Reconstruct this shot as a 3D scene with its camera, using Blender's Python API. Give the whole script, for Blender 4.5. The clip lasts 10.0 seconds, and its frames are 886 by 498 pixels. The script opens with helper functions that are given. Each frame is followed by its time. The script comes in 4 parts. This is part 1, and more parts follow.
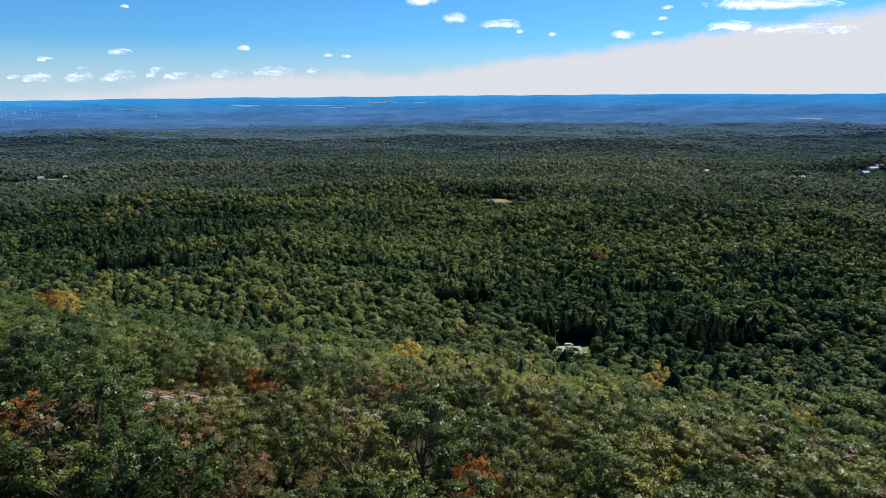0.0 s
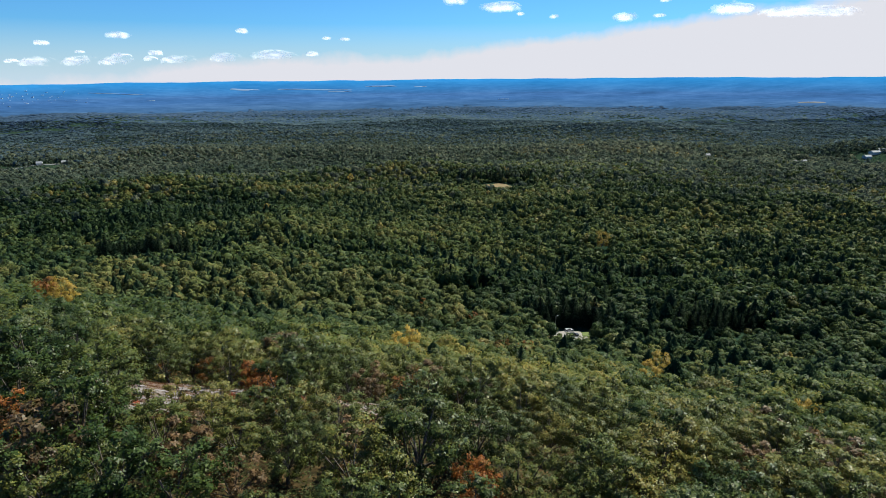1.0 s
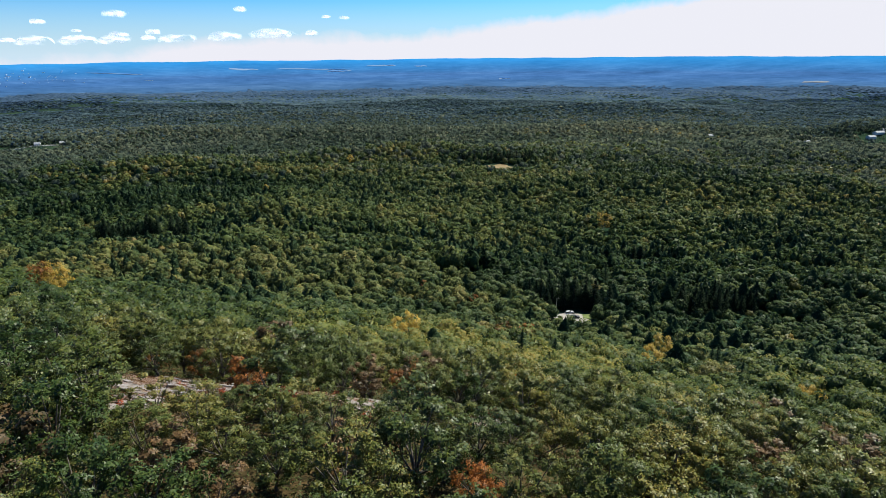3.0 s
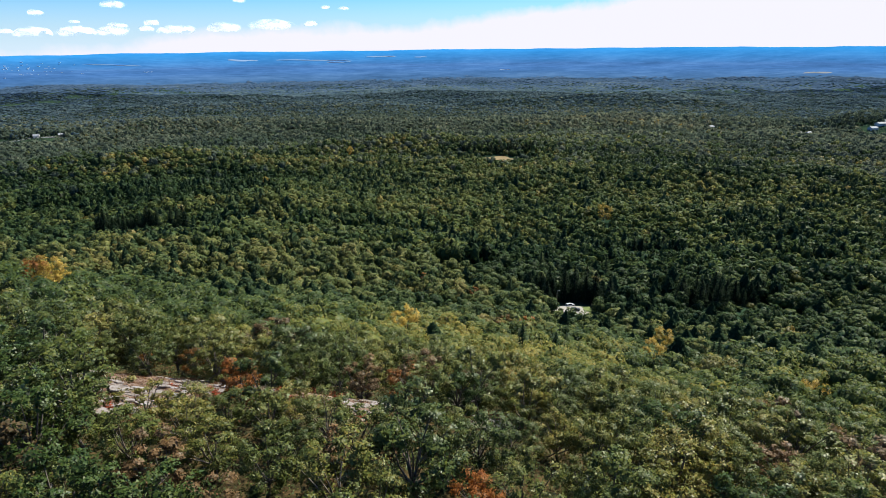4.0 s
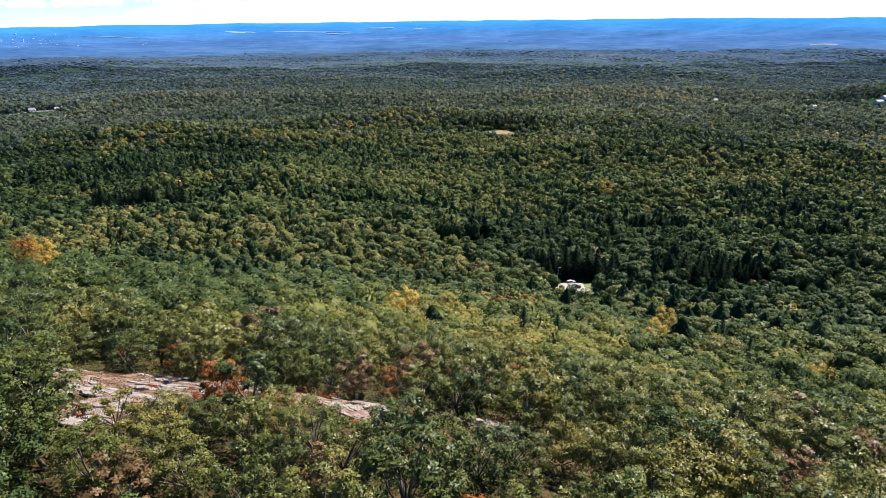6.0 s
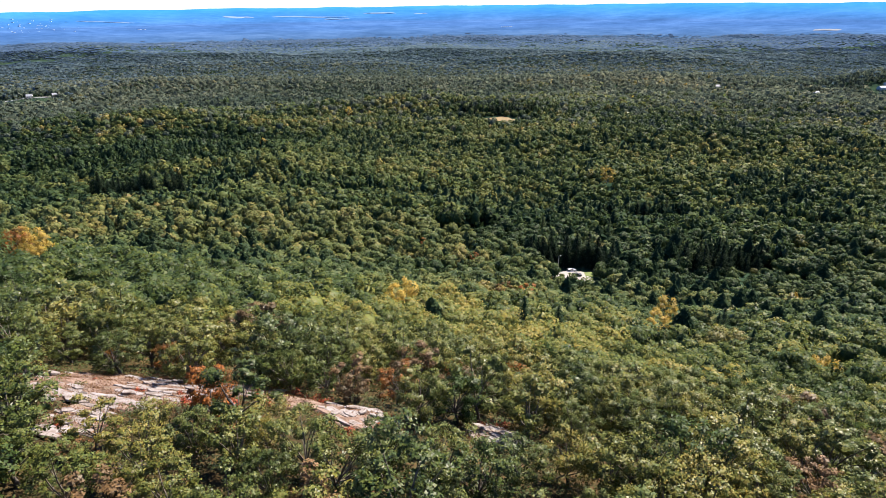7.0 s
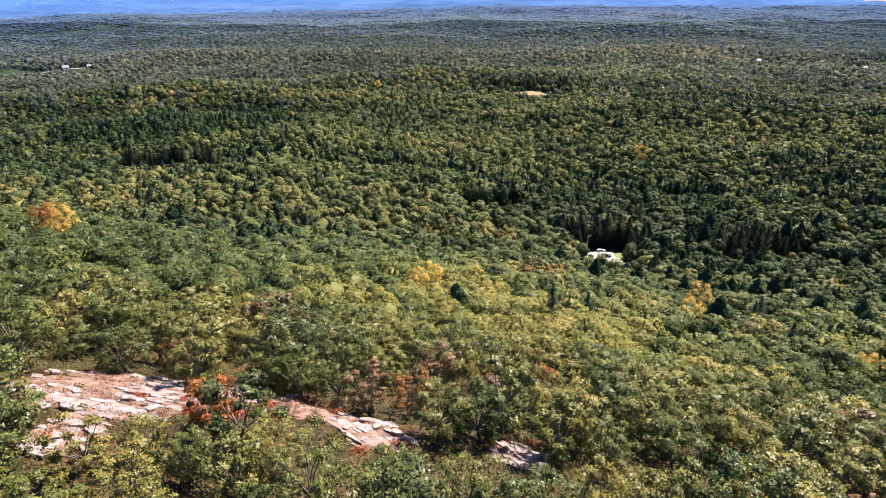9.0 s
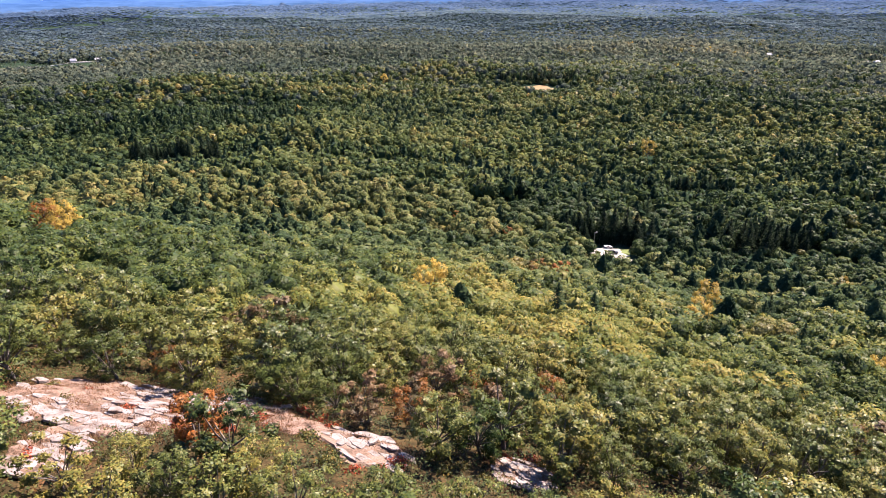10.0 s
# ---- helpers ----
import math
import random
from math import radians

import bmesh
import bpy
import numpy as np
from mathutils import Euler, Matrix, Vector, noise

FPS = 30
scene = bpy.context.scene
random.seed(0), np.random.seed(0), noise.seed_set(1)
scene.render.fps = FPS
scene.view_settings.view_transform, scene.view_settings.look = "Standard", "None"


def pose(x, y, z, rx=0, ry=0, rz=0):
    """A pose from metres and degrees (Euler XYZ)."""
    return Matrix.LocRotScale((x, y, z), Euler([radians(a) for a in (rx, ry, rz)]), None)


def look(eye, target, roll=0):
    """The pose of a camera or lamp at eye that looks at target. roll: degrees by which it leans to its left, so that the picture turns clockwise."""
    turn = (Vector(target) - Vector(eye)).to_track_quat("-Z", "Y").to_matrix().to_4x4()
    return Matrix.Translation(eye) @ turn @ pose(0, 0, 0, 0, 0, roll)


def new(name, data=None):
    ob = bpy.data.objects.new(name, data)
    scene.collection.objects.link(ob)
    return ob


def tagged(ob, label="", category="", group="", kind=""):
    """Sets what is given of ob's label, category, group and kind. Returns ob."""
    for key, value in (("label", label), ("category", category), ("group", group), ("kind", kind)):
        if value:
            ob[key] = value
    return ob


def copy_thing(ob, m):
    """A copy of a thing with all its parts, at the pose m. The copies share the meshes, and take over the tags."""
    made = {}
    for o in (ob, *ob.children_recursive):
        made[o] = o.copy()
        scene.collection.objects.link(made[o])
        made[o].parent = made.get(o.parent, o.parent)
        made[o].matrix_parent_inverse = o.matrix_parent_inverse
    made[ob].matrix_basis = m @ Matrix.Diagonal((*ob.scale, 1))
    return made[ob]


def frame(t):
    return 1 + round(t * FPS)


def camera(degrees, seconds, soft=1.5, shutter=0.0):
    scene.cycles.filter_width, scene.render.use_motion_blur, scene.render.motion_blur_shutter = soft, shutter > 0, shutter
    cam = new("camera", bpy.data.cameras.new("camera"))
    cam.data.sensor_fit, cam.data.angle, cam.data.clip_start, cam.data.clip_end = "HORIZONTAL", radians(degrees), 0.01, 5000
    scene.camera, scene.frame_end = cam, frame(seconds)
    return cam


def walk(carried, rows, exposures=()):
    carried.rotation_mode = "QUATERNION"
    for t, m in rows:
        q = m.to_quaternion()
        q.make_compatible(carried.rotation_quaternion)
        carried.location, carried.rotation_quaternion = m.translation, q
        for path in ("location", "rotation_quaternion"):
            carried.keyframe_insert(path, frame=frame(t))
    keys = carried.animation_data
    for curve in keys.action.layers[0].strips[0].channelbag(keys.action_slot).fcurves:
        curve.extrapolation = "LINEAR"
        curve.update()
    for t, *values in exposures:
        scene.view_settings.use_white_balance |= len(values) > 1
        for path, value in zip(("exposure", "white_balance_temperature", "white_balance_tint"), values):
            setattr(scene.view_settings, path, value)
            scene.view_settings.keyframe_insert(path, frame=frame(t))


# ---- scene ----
# ---- camera: a drone gliding level towards a wooded slope, tilting down ----
# The eye's height is the world's zero; seconds, x, y, z, yaw, pitch, roll.
cam = camera(73.6, 10.0, soft=0.35)
PATH = [
    (0.0, 0.00, 0.00, -0.02, 0.00, -15.07, 0.44),
    (0.5, 0.06, 0.61, 0.01, 0.00, -15.72, 0.48),
    (1.0, 0.09, 1.14, 0.03, 0.00, -16.55, 0.50),
    (1.5, 0.12, 1.63, 0.02, 0.02, -17.05, 0.51),
    (2.0, 0.15, 2.10, 0.01, 0.03, -17.53, 0.54),
    (2.5, 0.17, 2.59, -0.01, 0.05, -18.01, 0.52),
    (4.0, 0.28, 4.26, -0.06, 0.06, -19.18, 0.59),
    (4.5, 0.32, 4.92, -0.07, 0.08, -19.79, 0.58),
    (5.0, 0.37, 5.64, -0.07, 0.08, -20.40, 0.58),
    (5.5, 0.41, 6.40, -0.07, 0.09, -21.01, 0.60),
    (7.0, 0.50, 8.90, -0.04, 0.11, -22.90, 0.61),
    (7.5, 0.52, 9.77, -0.03, 0.16, -23.52, 0.63),
    (8.0, 0.54, 10.65, -0.02, 0.67, -24.12, 0.67),
    (8.5, 0.58, 11.50, -0.01, 1.81, -24.72, 0.71),
    (9.0, 0.63, 12.34, -0.00, 2.91, -25.30, 0.75),
    (9.5, 0.72, 13.14, 0.00, 3.39, -25.51, 0.78),
    (10.0, 0.87, 13.90, 0.01, 3.57, -25.85, 0.77),
]
EXPOSURES = [(0.0, 0.72, 6430, 0), (2.5, 0.86, 6450, 1), (4.5, 1.10, 6510, 5), (5.5, 1.29, 6580, 9), (7.5, 1.70, 6740, 17), (10.0, 1.97, 6920, 27)]
walk(cam, [(t, pose(x, y, z, 90 + pitch, roll, yaw)) for t, x, y, z, yaw, pitch, roll in PATH], EXPOSURES)

# ---- sky, cloud bank and sun ----
SUN_AZIMUTH, SUN_HEIGHT = 40.0, 51.0  # degrees to the right of straight ahead, and above the horizon
world = bpy.data.worlds.new("sky")
scene.world = world
world.use_nodes = True
wn, wl = world.node_tree.nodes, world.node_tree.links
wn.clear()


def wnode(kind, **values):
    n = wn.new(kind)
    for k, v in values.items():
        if k == "operation":
            n.operation = v
        elif k == "blend_type":
            n.blend_type = v
        elif k == "data_type":
            n.data_type = v
    return n


def wmath(op, a, b=None):
    n = wnode("ShaderNodeMath", operation=op)
    for i, v in enumerate((a, b)):
        if v is None:
            continue
        if isinstance(v, (int, float)):
            n.inputs[i].default_value = v
        else:
            wl.new(v, n.inputs[i])
    return n.outputs[0]


sky = wn.new("ShaderNodeTexSky")
sky.sky_type, sky.sun_disc = "NISHITA", False
sky.sun_elevation, sky.sun_rotation = radians(SUN_HEIGHT), radians(SUN_AZIMUTH)
sky.altitude, sky.air_density, sky.dust_density, sky.ozone_density = 600, 1.0, 0.3, 2.5
coords = wn.new("ShaderNodeTexCoord")
axes = wn.new("ShaderNodeSeparateXYZ")
wl.new(coords.outputs["Generated"], axes.inputs[0])
# deep clear blue, as through a polarising filter
tinted = wn.new("ShaderNodeMix")
tinted.data_type, tinted.blend_type = "RGBA", "MULTIPLY"
tinted.inputs[0].default_value = 1.0
wl.new(sky.outputs[0], tinted.inputs[6])
tinted.inputs[7].default_value = (0.38, 0.78, 1.28, 1)
# a white bank of cloud that climbs towards the sun's side
puffs = wn.new("ShaderNodeTexNoise")
puffs.inputs["Scale"].default_value, puffs.inputs["Detail"].default_value, puffs.inputs["Roughness"].default_value = 15.0, 9.0, 0.62
wl.new(coords.outputs["Generated"], puffs.inputs["Vector"])
climb = wmath("ADD", wmath("MULTIPLY", axes.outputs[0], 0.112), 0.0385)
shelf = wn.new("ShaderNodeMapRange")
shelf.interpolation_type = "SMOOTHSTEP"
shelf.inputs["From Min"].default_value, shelf.inputs["From Max"].default_value = -0.52, -0.30
shelf.inputs["To Min"].default_value, shelf.inputs["To Max"].default_value = 0.004, 0.032
wl.new(axes.outputs[0], shelf.inputs[0])
top = wmath("ADD", wmath("MAXIMUM", climb, shelf.outputs[0]), wmath("MULTIPLY", wmath("SUBTRACT", puffs.outputs[0], 0.5), 0.040))
inside = wmath("DIVIDE", wmath("SUBTRACT", top, axes.outputs[2]), 0.016)
bank = wn.new("ShaderNodeClamp")
wl.new(inside, bank.inputs[0])
haze = wn.new("ShaderNodeMapRange")
haze.inputs["From Min"].default_value, haze.inputs["From Max"].default_value = 0.0, 0.075
haze.inputs["To Min"].default_value, haze.inputs["To Max"].default_value = 0.92, 0.0
wl.new(axes.outputs[2], haze.inputs[0])
hazy = wn.new("ShaderNodeMix")
hazy.data_type = "RGBA"
wl.new(haze.outputs[0], hazy.inputs[0])
wl.new(tinted.outputs[2], hazy.inputs[6])
hazy.inputs[7].default_value = (5.8, 6.8, 8.2, 1)
clouded = wn.new("ShaderNodeMix")
clouded.data_type = "RGBA"
wl.new(bank.outputs[0], clouded.inputs[0])
wl.new(hazy.outputs[2], clouded.inputs[6])
clouded.inputs[7].default_value = (7.6, 7.25, 8.2, 1)
back = wn.new("ShaderNodeBackground")
back.inputs[1].default_value = 0.062
wl.new(clouded.outputs[2], back.inputs[0])
wout = wn.new("ShaderNodeOutputWorld")
wl.new(back.outputs[0], wout.inputs[0])

sun = new("sun", bpy.data.lights.new("sun", "SUN"))
sun.data.energy, sun.data.angle, sun.data.color = 5.0, radians(0.53), (1.0, 0.93, 0.80)
az, el = radians(SUN_AZIMUTH), radians(SUN_HEIGHT)
sun.matrix_world = look((0, 0, 0), (-math.sin(az) * math.cos(el), -math.cos(az) * math.cos(el), -math.sin(el)))

# ---- materials ----
def material(name):
    m = bpy.data.materials.new(name)
    m.use_nodes = True
    m.node_tree.nodes.clear()
    return m, m.node_tree.nodes, m.node_tree.links


def put(links, value, socket):
    if hasattr(value, "is_output"):
        links.new(value, socket)
    else:
        socket.default_value = value


def math_node(nodes, links, op, a, b):
    n = nodes.new("ShaderNodeMath")
    n.operation = op
    put(links, a, n.inputs[0])
    put(links, b, n.inputs[1])
    return n.outputs[0]


def noise_node(nodes, links, scale, detail=4.0, rough_=0.55, vector=None):
    n = nodes.new("ShaderNodeTexNoise")
    n.inputs["Scale"].default_value, n.inputs["Detail"].default_value, n.inputs["Roughness"].default_value = scale, detail, rough_
    if vector is None:
        vector = nodes.new("ShaderNodeNewGeometry").outputs["Position"]
    links.new(vector, n.inputs["Vector"])
    return n.outputs[0]


def colours(nodes, links, value, stops):
    n = nodes.new("ShaderNodeValToRGB")
    while len(n.color_ramp.elements) < len(stops):
        n.color_ramp.elements.new(0.5)
    for e, (at, c) in zip(n.color_ramp.elements, stops):
        e.position, e.color = at, (*c, 1)
    links.new(value, n.inputs[0])
    return n.outputs[0]


def leaves(name, stops, by="object", glow=0.28, gloss=0.45, patch=0.0, spread=0.50, shine=0.22, soft=0.0):
    """Foliage: each tree has a shade of its own along the stops, each leaf strays from it, and light shines through.
    soft: how far the leaves share the roundness of the bough that they grow on."""
    m, nodes, links = material(name)
    if by == "object":
        tree = math_node(nodes, links, "ADD", math_node(nodes, links, "MULTIPLY", nodes.new("ShaderNodeObjectInfo").outputs["Random"], 0.66), 0.19)
    else:
        a = nodes.new("ShaderNodeAttribute")
        a.attribute_name = "shade"
        tree = a.outputs["Fac"]
    leaf = nodes.new("ShaderNodeNewGeometry").outputs["Random Per Island"]
    value = math_node(nodes, links, "ADD", tree, math_node(nodes, links, "MULTIPLY", math_node(nodes, links, "SUBTRACT", leaf, 0.5), spread))
    if patch:
        value = math_node(nodes, links, "ADD", value, math_node(nodes, links, "MULTIPLY", math_node(nodes, links, "SUBTRACT", noise_node(nodes, links, 0.9, 3), 0.5), patch))
    c = colours(nodes, links, value, stops)
    p = nodes.new("ShaderNodeBsdfPrincipled")
    links.new(c, p.inputs["Base Color"])
    p.inputs["Roughness"].default_value = gloss
    p.inputs["Specular IOR Level"].default_value = shine
    t = nodes.new("ShaderNodeBsdfTranslucent")
    links.new(c, t.inputs[0])
    if soft:
        bough, turned = nodes.new("ShaderNodeAttribute"), nodes.new("ShaderNodeVectorTransform")
        bough.attribute_name = "bough"
        turned.vector_type, turned.convert_from, turned.convert_to = "VECTOR", "OBJECT", "WORLD"
        links.new(bough.outputs["Vector"], turned.inputs[0])
        steps = []
        for source, share in ((turned.outputs[0], soft), (nodes.new("ShaderNodeNewGeometry").outputs["Normal"], 1 - soft)):
            n = nodes.new("ShaderNodeVectorMath")
            n.operation = "SCALE"
            links.new(source, n.inputs[0])
            n.inputs["Scale"].default_value = share
            steps.append(n.outputs[0])
        total, unit = nodes.new("ShaderNodeVectorMath"), nodes.new("ShaderNodeVectorMath")
        total.operation, unit.operation = "ADD", "NORMALIZE"
        links.new(steps[0], total.inputs[0])
        links.new(steps[1], total.inputs[1])
        links.new(total.outputs[0], unit.inputs[0])
        for n in (p, t):
            links.new(unit.outputs[0], n.inputs["Normal"])
    mix, out = nodes.new("ShaderNodeMixShader"), nodes.new("ShaderNodeOutputMaterial")
    mix.inputs[0].default_value = glow
    links.new(p.outputs[0], mix.inputs[1])
    links.new(t.outputs[0], mix.inputs[2])
    links.new(mix.outputs[0], out.inputs[0])
    return m


def surface(name, stops, scale, roughness=0.85, bump=0.3, fine=8.0, distance=0.05, metallic=0.0):
    """A weathered surface: two scales of noise in the colour, the finer one as relief."""
    m, nodes, links = material(name)
    big, small = noise_node(nodes, links, scale), noise_node(nodes, links, scale * fine, 6, 0.65)
    c = colours(nodes, links, math_node(nodes, links, "ADD", math_node(nodes, links, "MULTIPLY", big, 0.6), math_node(nodes, links, "MULTIPLY", small, 0.4)), stops)
    p, out = nodes.new("ShaderNodeBsdfPrincipled"), nodes.new("ShaderNodeOutputMaterial")
    links.new(c, p.inputs["Base Color"])
    p.inputs["Roughness"].default_value, p.inputs["Metallic"].default_value = roughness, metallic
    b = nodes.new("ShaderNodeBump")
    b.inputs["Strength"].default_value, b.inputs["Distance"].default_value = bump, distance
    links.new(small, b.inputs["Height"])
    links.new(b.outputs[0], p.inputs["Normal"])
    links.new(p.outputs[0], out.inputs[0])
    return m


GREEN = [(0.0, (0.020, 0.038, 0.013)), (0.32, (0.048, 0.074, 0.022)), (0.62, (0.086, 0.106, 0.029)), (0.88, (0.132, 0.134, 0.037)), (1.0, (0.165, 0.145, 0.042))]
NEEDLES = [(0.0, (0.014, 0.030, 0.014)), (0.5, (0.030, 0.054, 0.024)), (1.0, (0.066, 0.086, 0.034))]
AUTUMN = [(0.0, (0.090, 0.094, 0.024)), (0.4, (0.150, 0.138, 0.034)), (0.75, (0.210, 0.170, 0.042)), (1.0, (0.27, 0.178, 0.048))]
# first step of the aerial haze painted into leaf colour
HAZE_COOL = [(0.0, (0.046, 0.065, 0.050)), (0.5, (0.094, 0.116, 0.085)), (1.0, (0.164, 0.168, 0.110))]
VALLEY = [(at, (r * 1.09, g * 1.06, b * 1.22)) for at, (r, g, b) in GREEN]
# stronger steps of that haze, painted blue into the far leaves
HAZE_BLUE = [(0.0, (0.042, 0.070, 0.086)), (0.5, (0.078, 0.116, 0.134)), (1.0, (0.126, 0.164, 0.174))]
HAZE_LILAC = [(0.0, (0.036, 0.066, 0.112)), (0.5, (0.060, 0.100, 0.162)), (1.0, (0.088, 0.134, 0.205))]
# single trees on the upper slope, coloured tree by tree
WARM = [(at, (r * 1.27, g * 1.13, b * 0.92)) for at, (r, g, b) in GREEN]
dusky_leaves = leaves("dusky_leaves", [(at, (r * 0.80, g * 0.88, b * 0.72)) for at, (r, g, b) in GREEN], patch=0.35, spread=0.5, gloss=0.42, shine=0.13, glow=0.18, soft=0.62)
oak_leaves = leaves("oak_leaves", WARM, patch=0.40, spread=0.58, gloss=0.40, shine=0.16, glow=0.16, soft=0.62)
gold_leaves = leaves("gold_leaves", [(0.0, (0.22, 0.18, 0.04)), (0.5, (0.48, 0.335, 0.065)), (1.0, (0.66, 0.46, 0.10))], patch=0.6, glow=0.48, soft=0.62)
orange_leaves = leaves("orange_leaves", [(0.0, (0.06, 0.065, 0.018)), (0.30, (0.16, 0.085, 0.022)), (0.65, (0.30, 0.105, 0.024)), (1.0, (0.40, 0.15, 0.034))], spread=0.5, patch=1.0, glow=0.42, soft=0.62)
rust_leaves = leaves("rust_leaves", [(0.0, (0.055, 0.045, 0.020)), (0.5, (0.130, 0.080, 0.036)), (1.0, (0.23, 0.135, 0.060))], spread=0.5, patch=0.9, soft=0.62)
# dark needles, taken near black to paint in the stand's own shade
shaded_needles = leaves("shaded_needles", [(0.0, (0.004, 0.009, 0.005)), (0.5, (0.009, 0.018, 0.009)), (1.0, (0.020, 0.030, 0.015))], glow=0.06, gloss=0.7, shine=0.02, soft=0.62)
pine_needles = leaves("pine_needles", NEEDLES, glow=0.12, gloss=0.65, shine=0.04, soft=0.62)
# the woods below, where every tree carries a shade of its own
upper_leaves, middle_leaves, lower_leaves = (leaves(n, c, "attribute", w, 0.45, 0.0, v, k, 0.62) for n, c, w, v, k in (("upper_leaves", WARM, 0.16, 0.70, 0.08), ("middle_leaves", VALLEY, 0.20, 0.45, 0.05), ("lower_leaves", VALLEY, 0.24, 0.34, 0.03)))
# far crowns whose colours hold the painted haze
hazed_far_leaves, hazed_distant_leaves, hazy_leaves = (leaves(n, c, "attribute", 0.30, 0.9, 0.0, v, 0.0, 0.62) for n, c, v in (("hazed_far_leaves", HAZE_COOL, 0.30), ("hazed_distant_leaves", HAZE_BLUE, 0.26), ("hazy_leaves", HAZE_LILAC, 0.22)))
upper_needles, middle_needles, lower_needles = (leaves(n, NEEDLES, "attribute", 0.12, 0.7, 0.0, 0.45, 0.03, 0.5) for n in ("upper_needles", "middle_needles", "lower_needles"))
upper_gold, lower_gold = (leaves(n, AUTUMN, "attribute", 0.34, soft=0.62) for n in ("upper_gold", "lower_gold"))
shrub_red = leaves("shrub_red", [(0.0, (0.10, 0.045, 0.02)), (0.5, (0.28, 0.055, 0.02)), (1.0, (0.40, 0.07, 0.025))], by="attribute")
shrub_green = leaves("shrub_green", [(0.0, (0.05, 0.07, 0.02)), (0.6, (0.10, 0.10, 0.025)), (1.0, (0.20, 0.13, 0.03))], by="attribute")
undergrowth_leaves = leaves("undergrowth_leaves", [(0.0, (0.030, 0.034, 0.014)), (0.35, (0.050, 0.062, 0.020)), (0.6, (0.055, 0.080, 0.022)), (0.85, (0.10, 0.095, 0.026)), (1.0, (0.16, 0.075, 0.028))], by="attribute", gloss=0.7)
dry_grass_blades = leaves("dry_grass_blades", [(0.0, (0.11, 0.055, 0.03)), (0.5, (0.20, 0.10, 0.05)), (1.0, (0.26, 0.16, 0.08))], by="attribute", gloss=0.7)
bark = surface("bark", [(0.3, (0.045, 0.035, 0.028)), (0.6, (0.12, 0.10, 0.085)), (0.8, (0.20, 0.18, 0.16))], 3.0, 0.9, 0.6, 6.0, 0.03)
granite = surface("granite", [(0.34, (0.045, 0.034, 0.029)), (0.42, (0.115, 0.088, 0.073)), (0.50, (0.180, 0.150, 0.135)), (0.60, (0.225, 0.203, 0.195)), (0.75, (0.13, 0.12, 0.115))], 1.6, 0.75, 0.9, 6.0, 0.05)
grit = surface("grit", [(0.36, (0.040, 0.026, 0.016)), (0.44, (0.105, 0.060, 0.036)), (0.50, (0.165, 0.100, 0.070)), (0.56, (0.190, 0.135, 0.105)), (0.62, (0.130, 0.085, 0.045)), (0.7, (0.17, 0.13, 0.11))], 1.1, 0.9, 1.0, 9.0, 0.06)
gravel = surface("gravel", [(0.3, (0.18, 0.165, 0.145)), (0.7, (0.27, 0.25, 0.23))], 0.5, 0.9, 0.4)
meadow = surface("meadow", [(0.3, (0.10, 0.070, 0.028)), (0.5, (0.17, 0.115, 0.048)), (0.75, (0.12, 0.10, 0.036))], 0.05, 0.95, 0.4)
lawn = surface("lawn", [(0.3, (0.06, 0.09, 0.02)), (0.7, (0.12, 0.15, 0.04))], 0.3, 0.95, 0.4)
roof_brown = surface("roof_brown", [(0.3, (0.085, 0.055, 0.042)), (0.7, (0.14, 0.095, 0.075))], 1.5, 0.9, 0.5)
roof_grey = surface("roof_grey", [(0.3, (0.20, 0.21, 0.23)), (0.7, (0.34, 0.35, 0.37))], 0.6, 0.8, 0.3)
white_paint = surface("white_paint", [(0.2, (0.40, 0.41, 0.42)), (0.8, (0.52, 0.52, 0.52))], 0.8, 0.6, 0.1)
brown_siding = surface("brown_siding", [(0.2, (0.13, 0.09, 0.06)), (0.8, (0.20, 0.14, 0.10))], 0.8, 0.8, 0.2)
road_surface = surface("road_surface", [(0.3, (0.15, 0.15, 0.15)), (0.7, (0.22, 0.215, 0.21))], 0.1, 0.9, 0.2)


def plain(name, colour, roughness=0.4, metallic=0.0, coat=0.0):
    m, nodes, links = material(name)
    p, out = nodes.new("ShaderNodeBsdfPrincipled"), nodes.new("ShaderNodeOutputMaterial")
    p.inputs["Base Color"].default_value = (*colour, 1)
    p.inputs["Roughness"].default_value, p.inputs["Metallic"].default_value, p.inputs["Coat Weight"].default_value = roughness, metallic, coat
    links.new(p.outputs[0], out.inputs[0])
    return m


white_car_paint = plain("white_car_paint", (0.42, 0.42, 0.43), 0.35, 0.0, 0.6)
dark_car_paint = plain("dark_car_paint", (0.03, 0.032, 0.035), 0.3, 0.2, 0.8)
car_glass = plain("car_glass", (0.015, 0.018, 0.02), 0.08)
tyre_rubber = plain("tyre_rubber", (0.02, 0.02, 0.02), 0.9)
pale_metal = plain("pale_metal", (0.6, 0.6, 0.6), 0.4, 0.8)
lake_water = plain("lake_water", (0.20, 0.28, 0.40), 0.22)
# white walls of the town, tinted bluish to paint in the haze
hazed_walls = plain("hazed_walls", (0.52, 0.58, 0.66), 0.8)
pale_field = surface("pale_field", [(0.3, (0.080, 0.092, 0.115)), (0.7, (0.13, 0.14, 0.155))], 0.02, 0.95, 0.3)


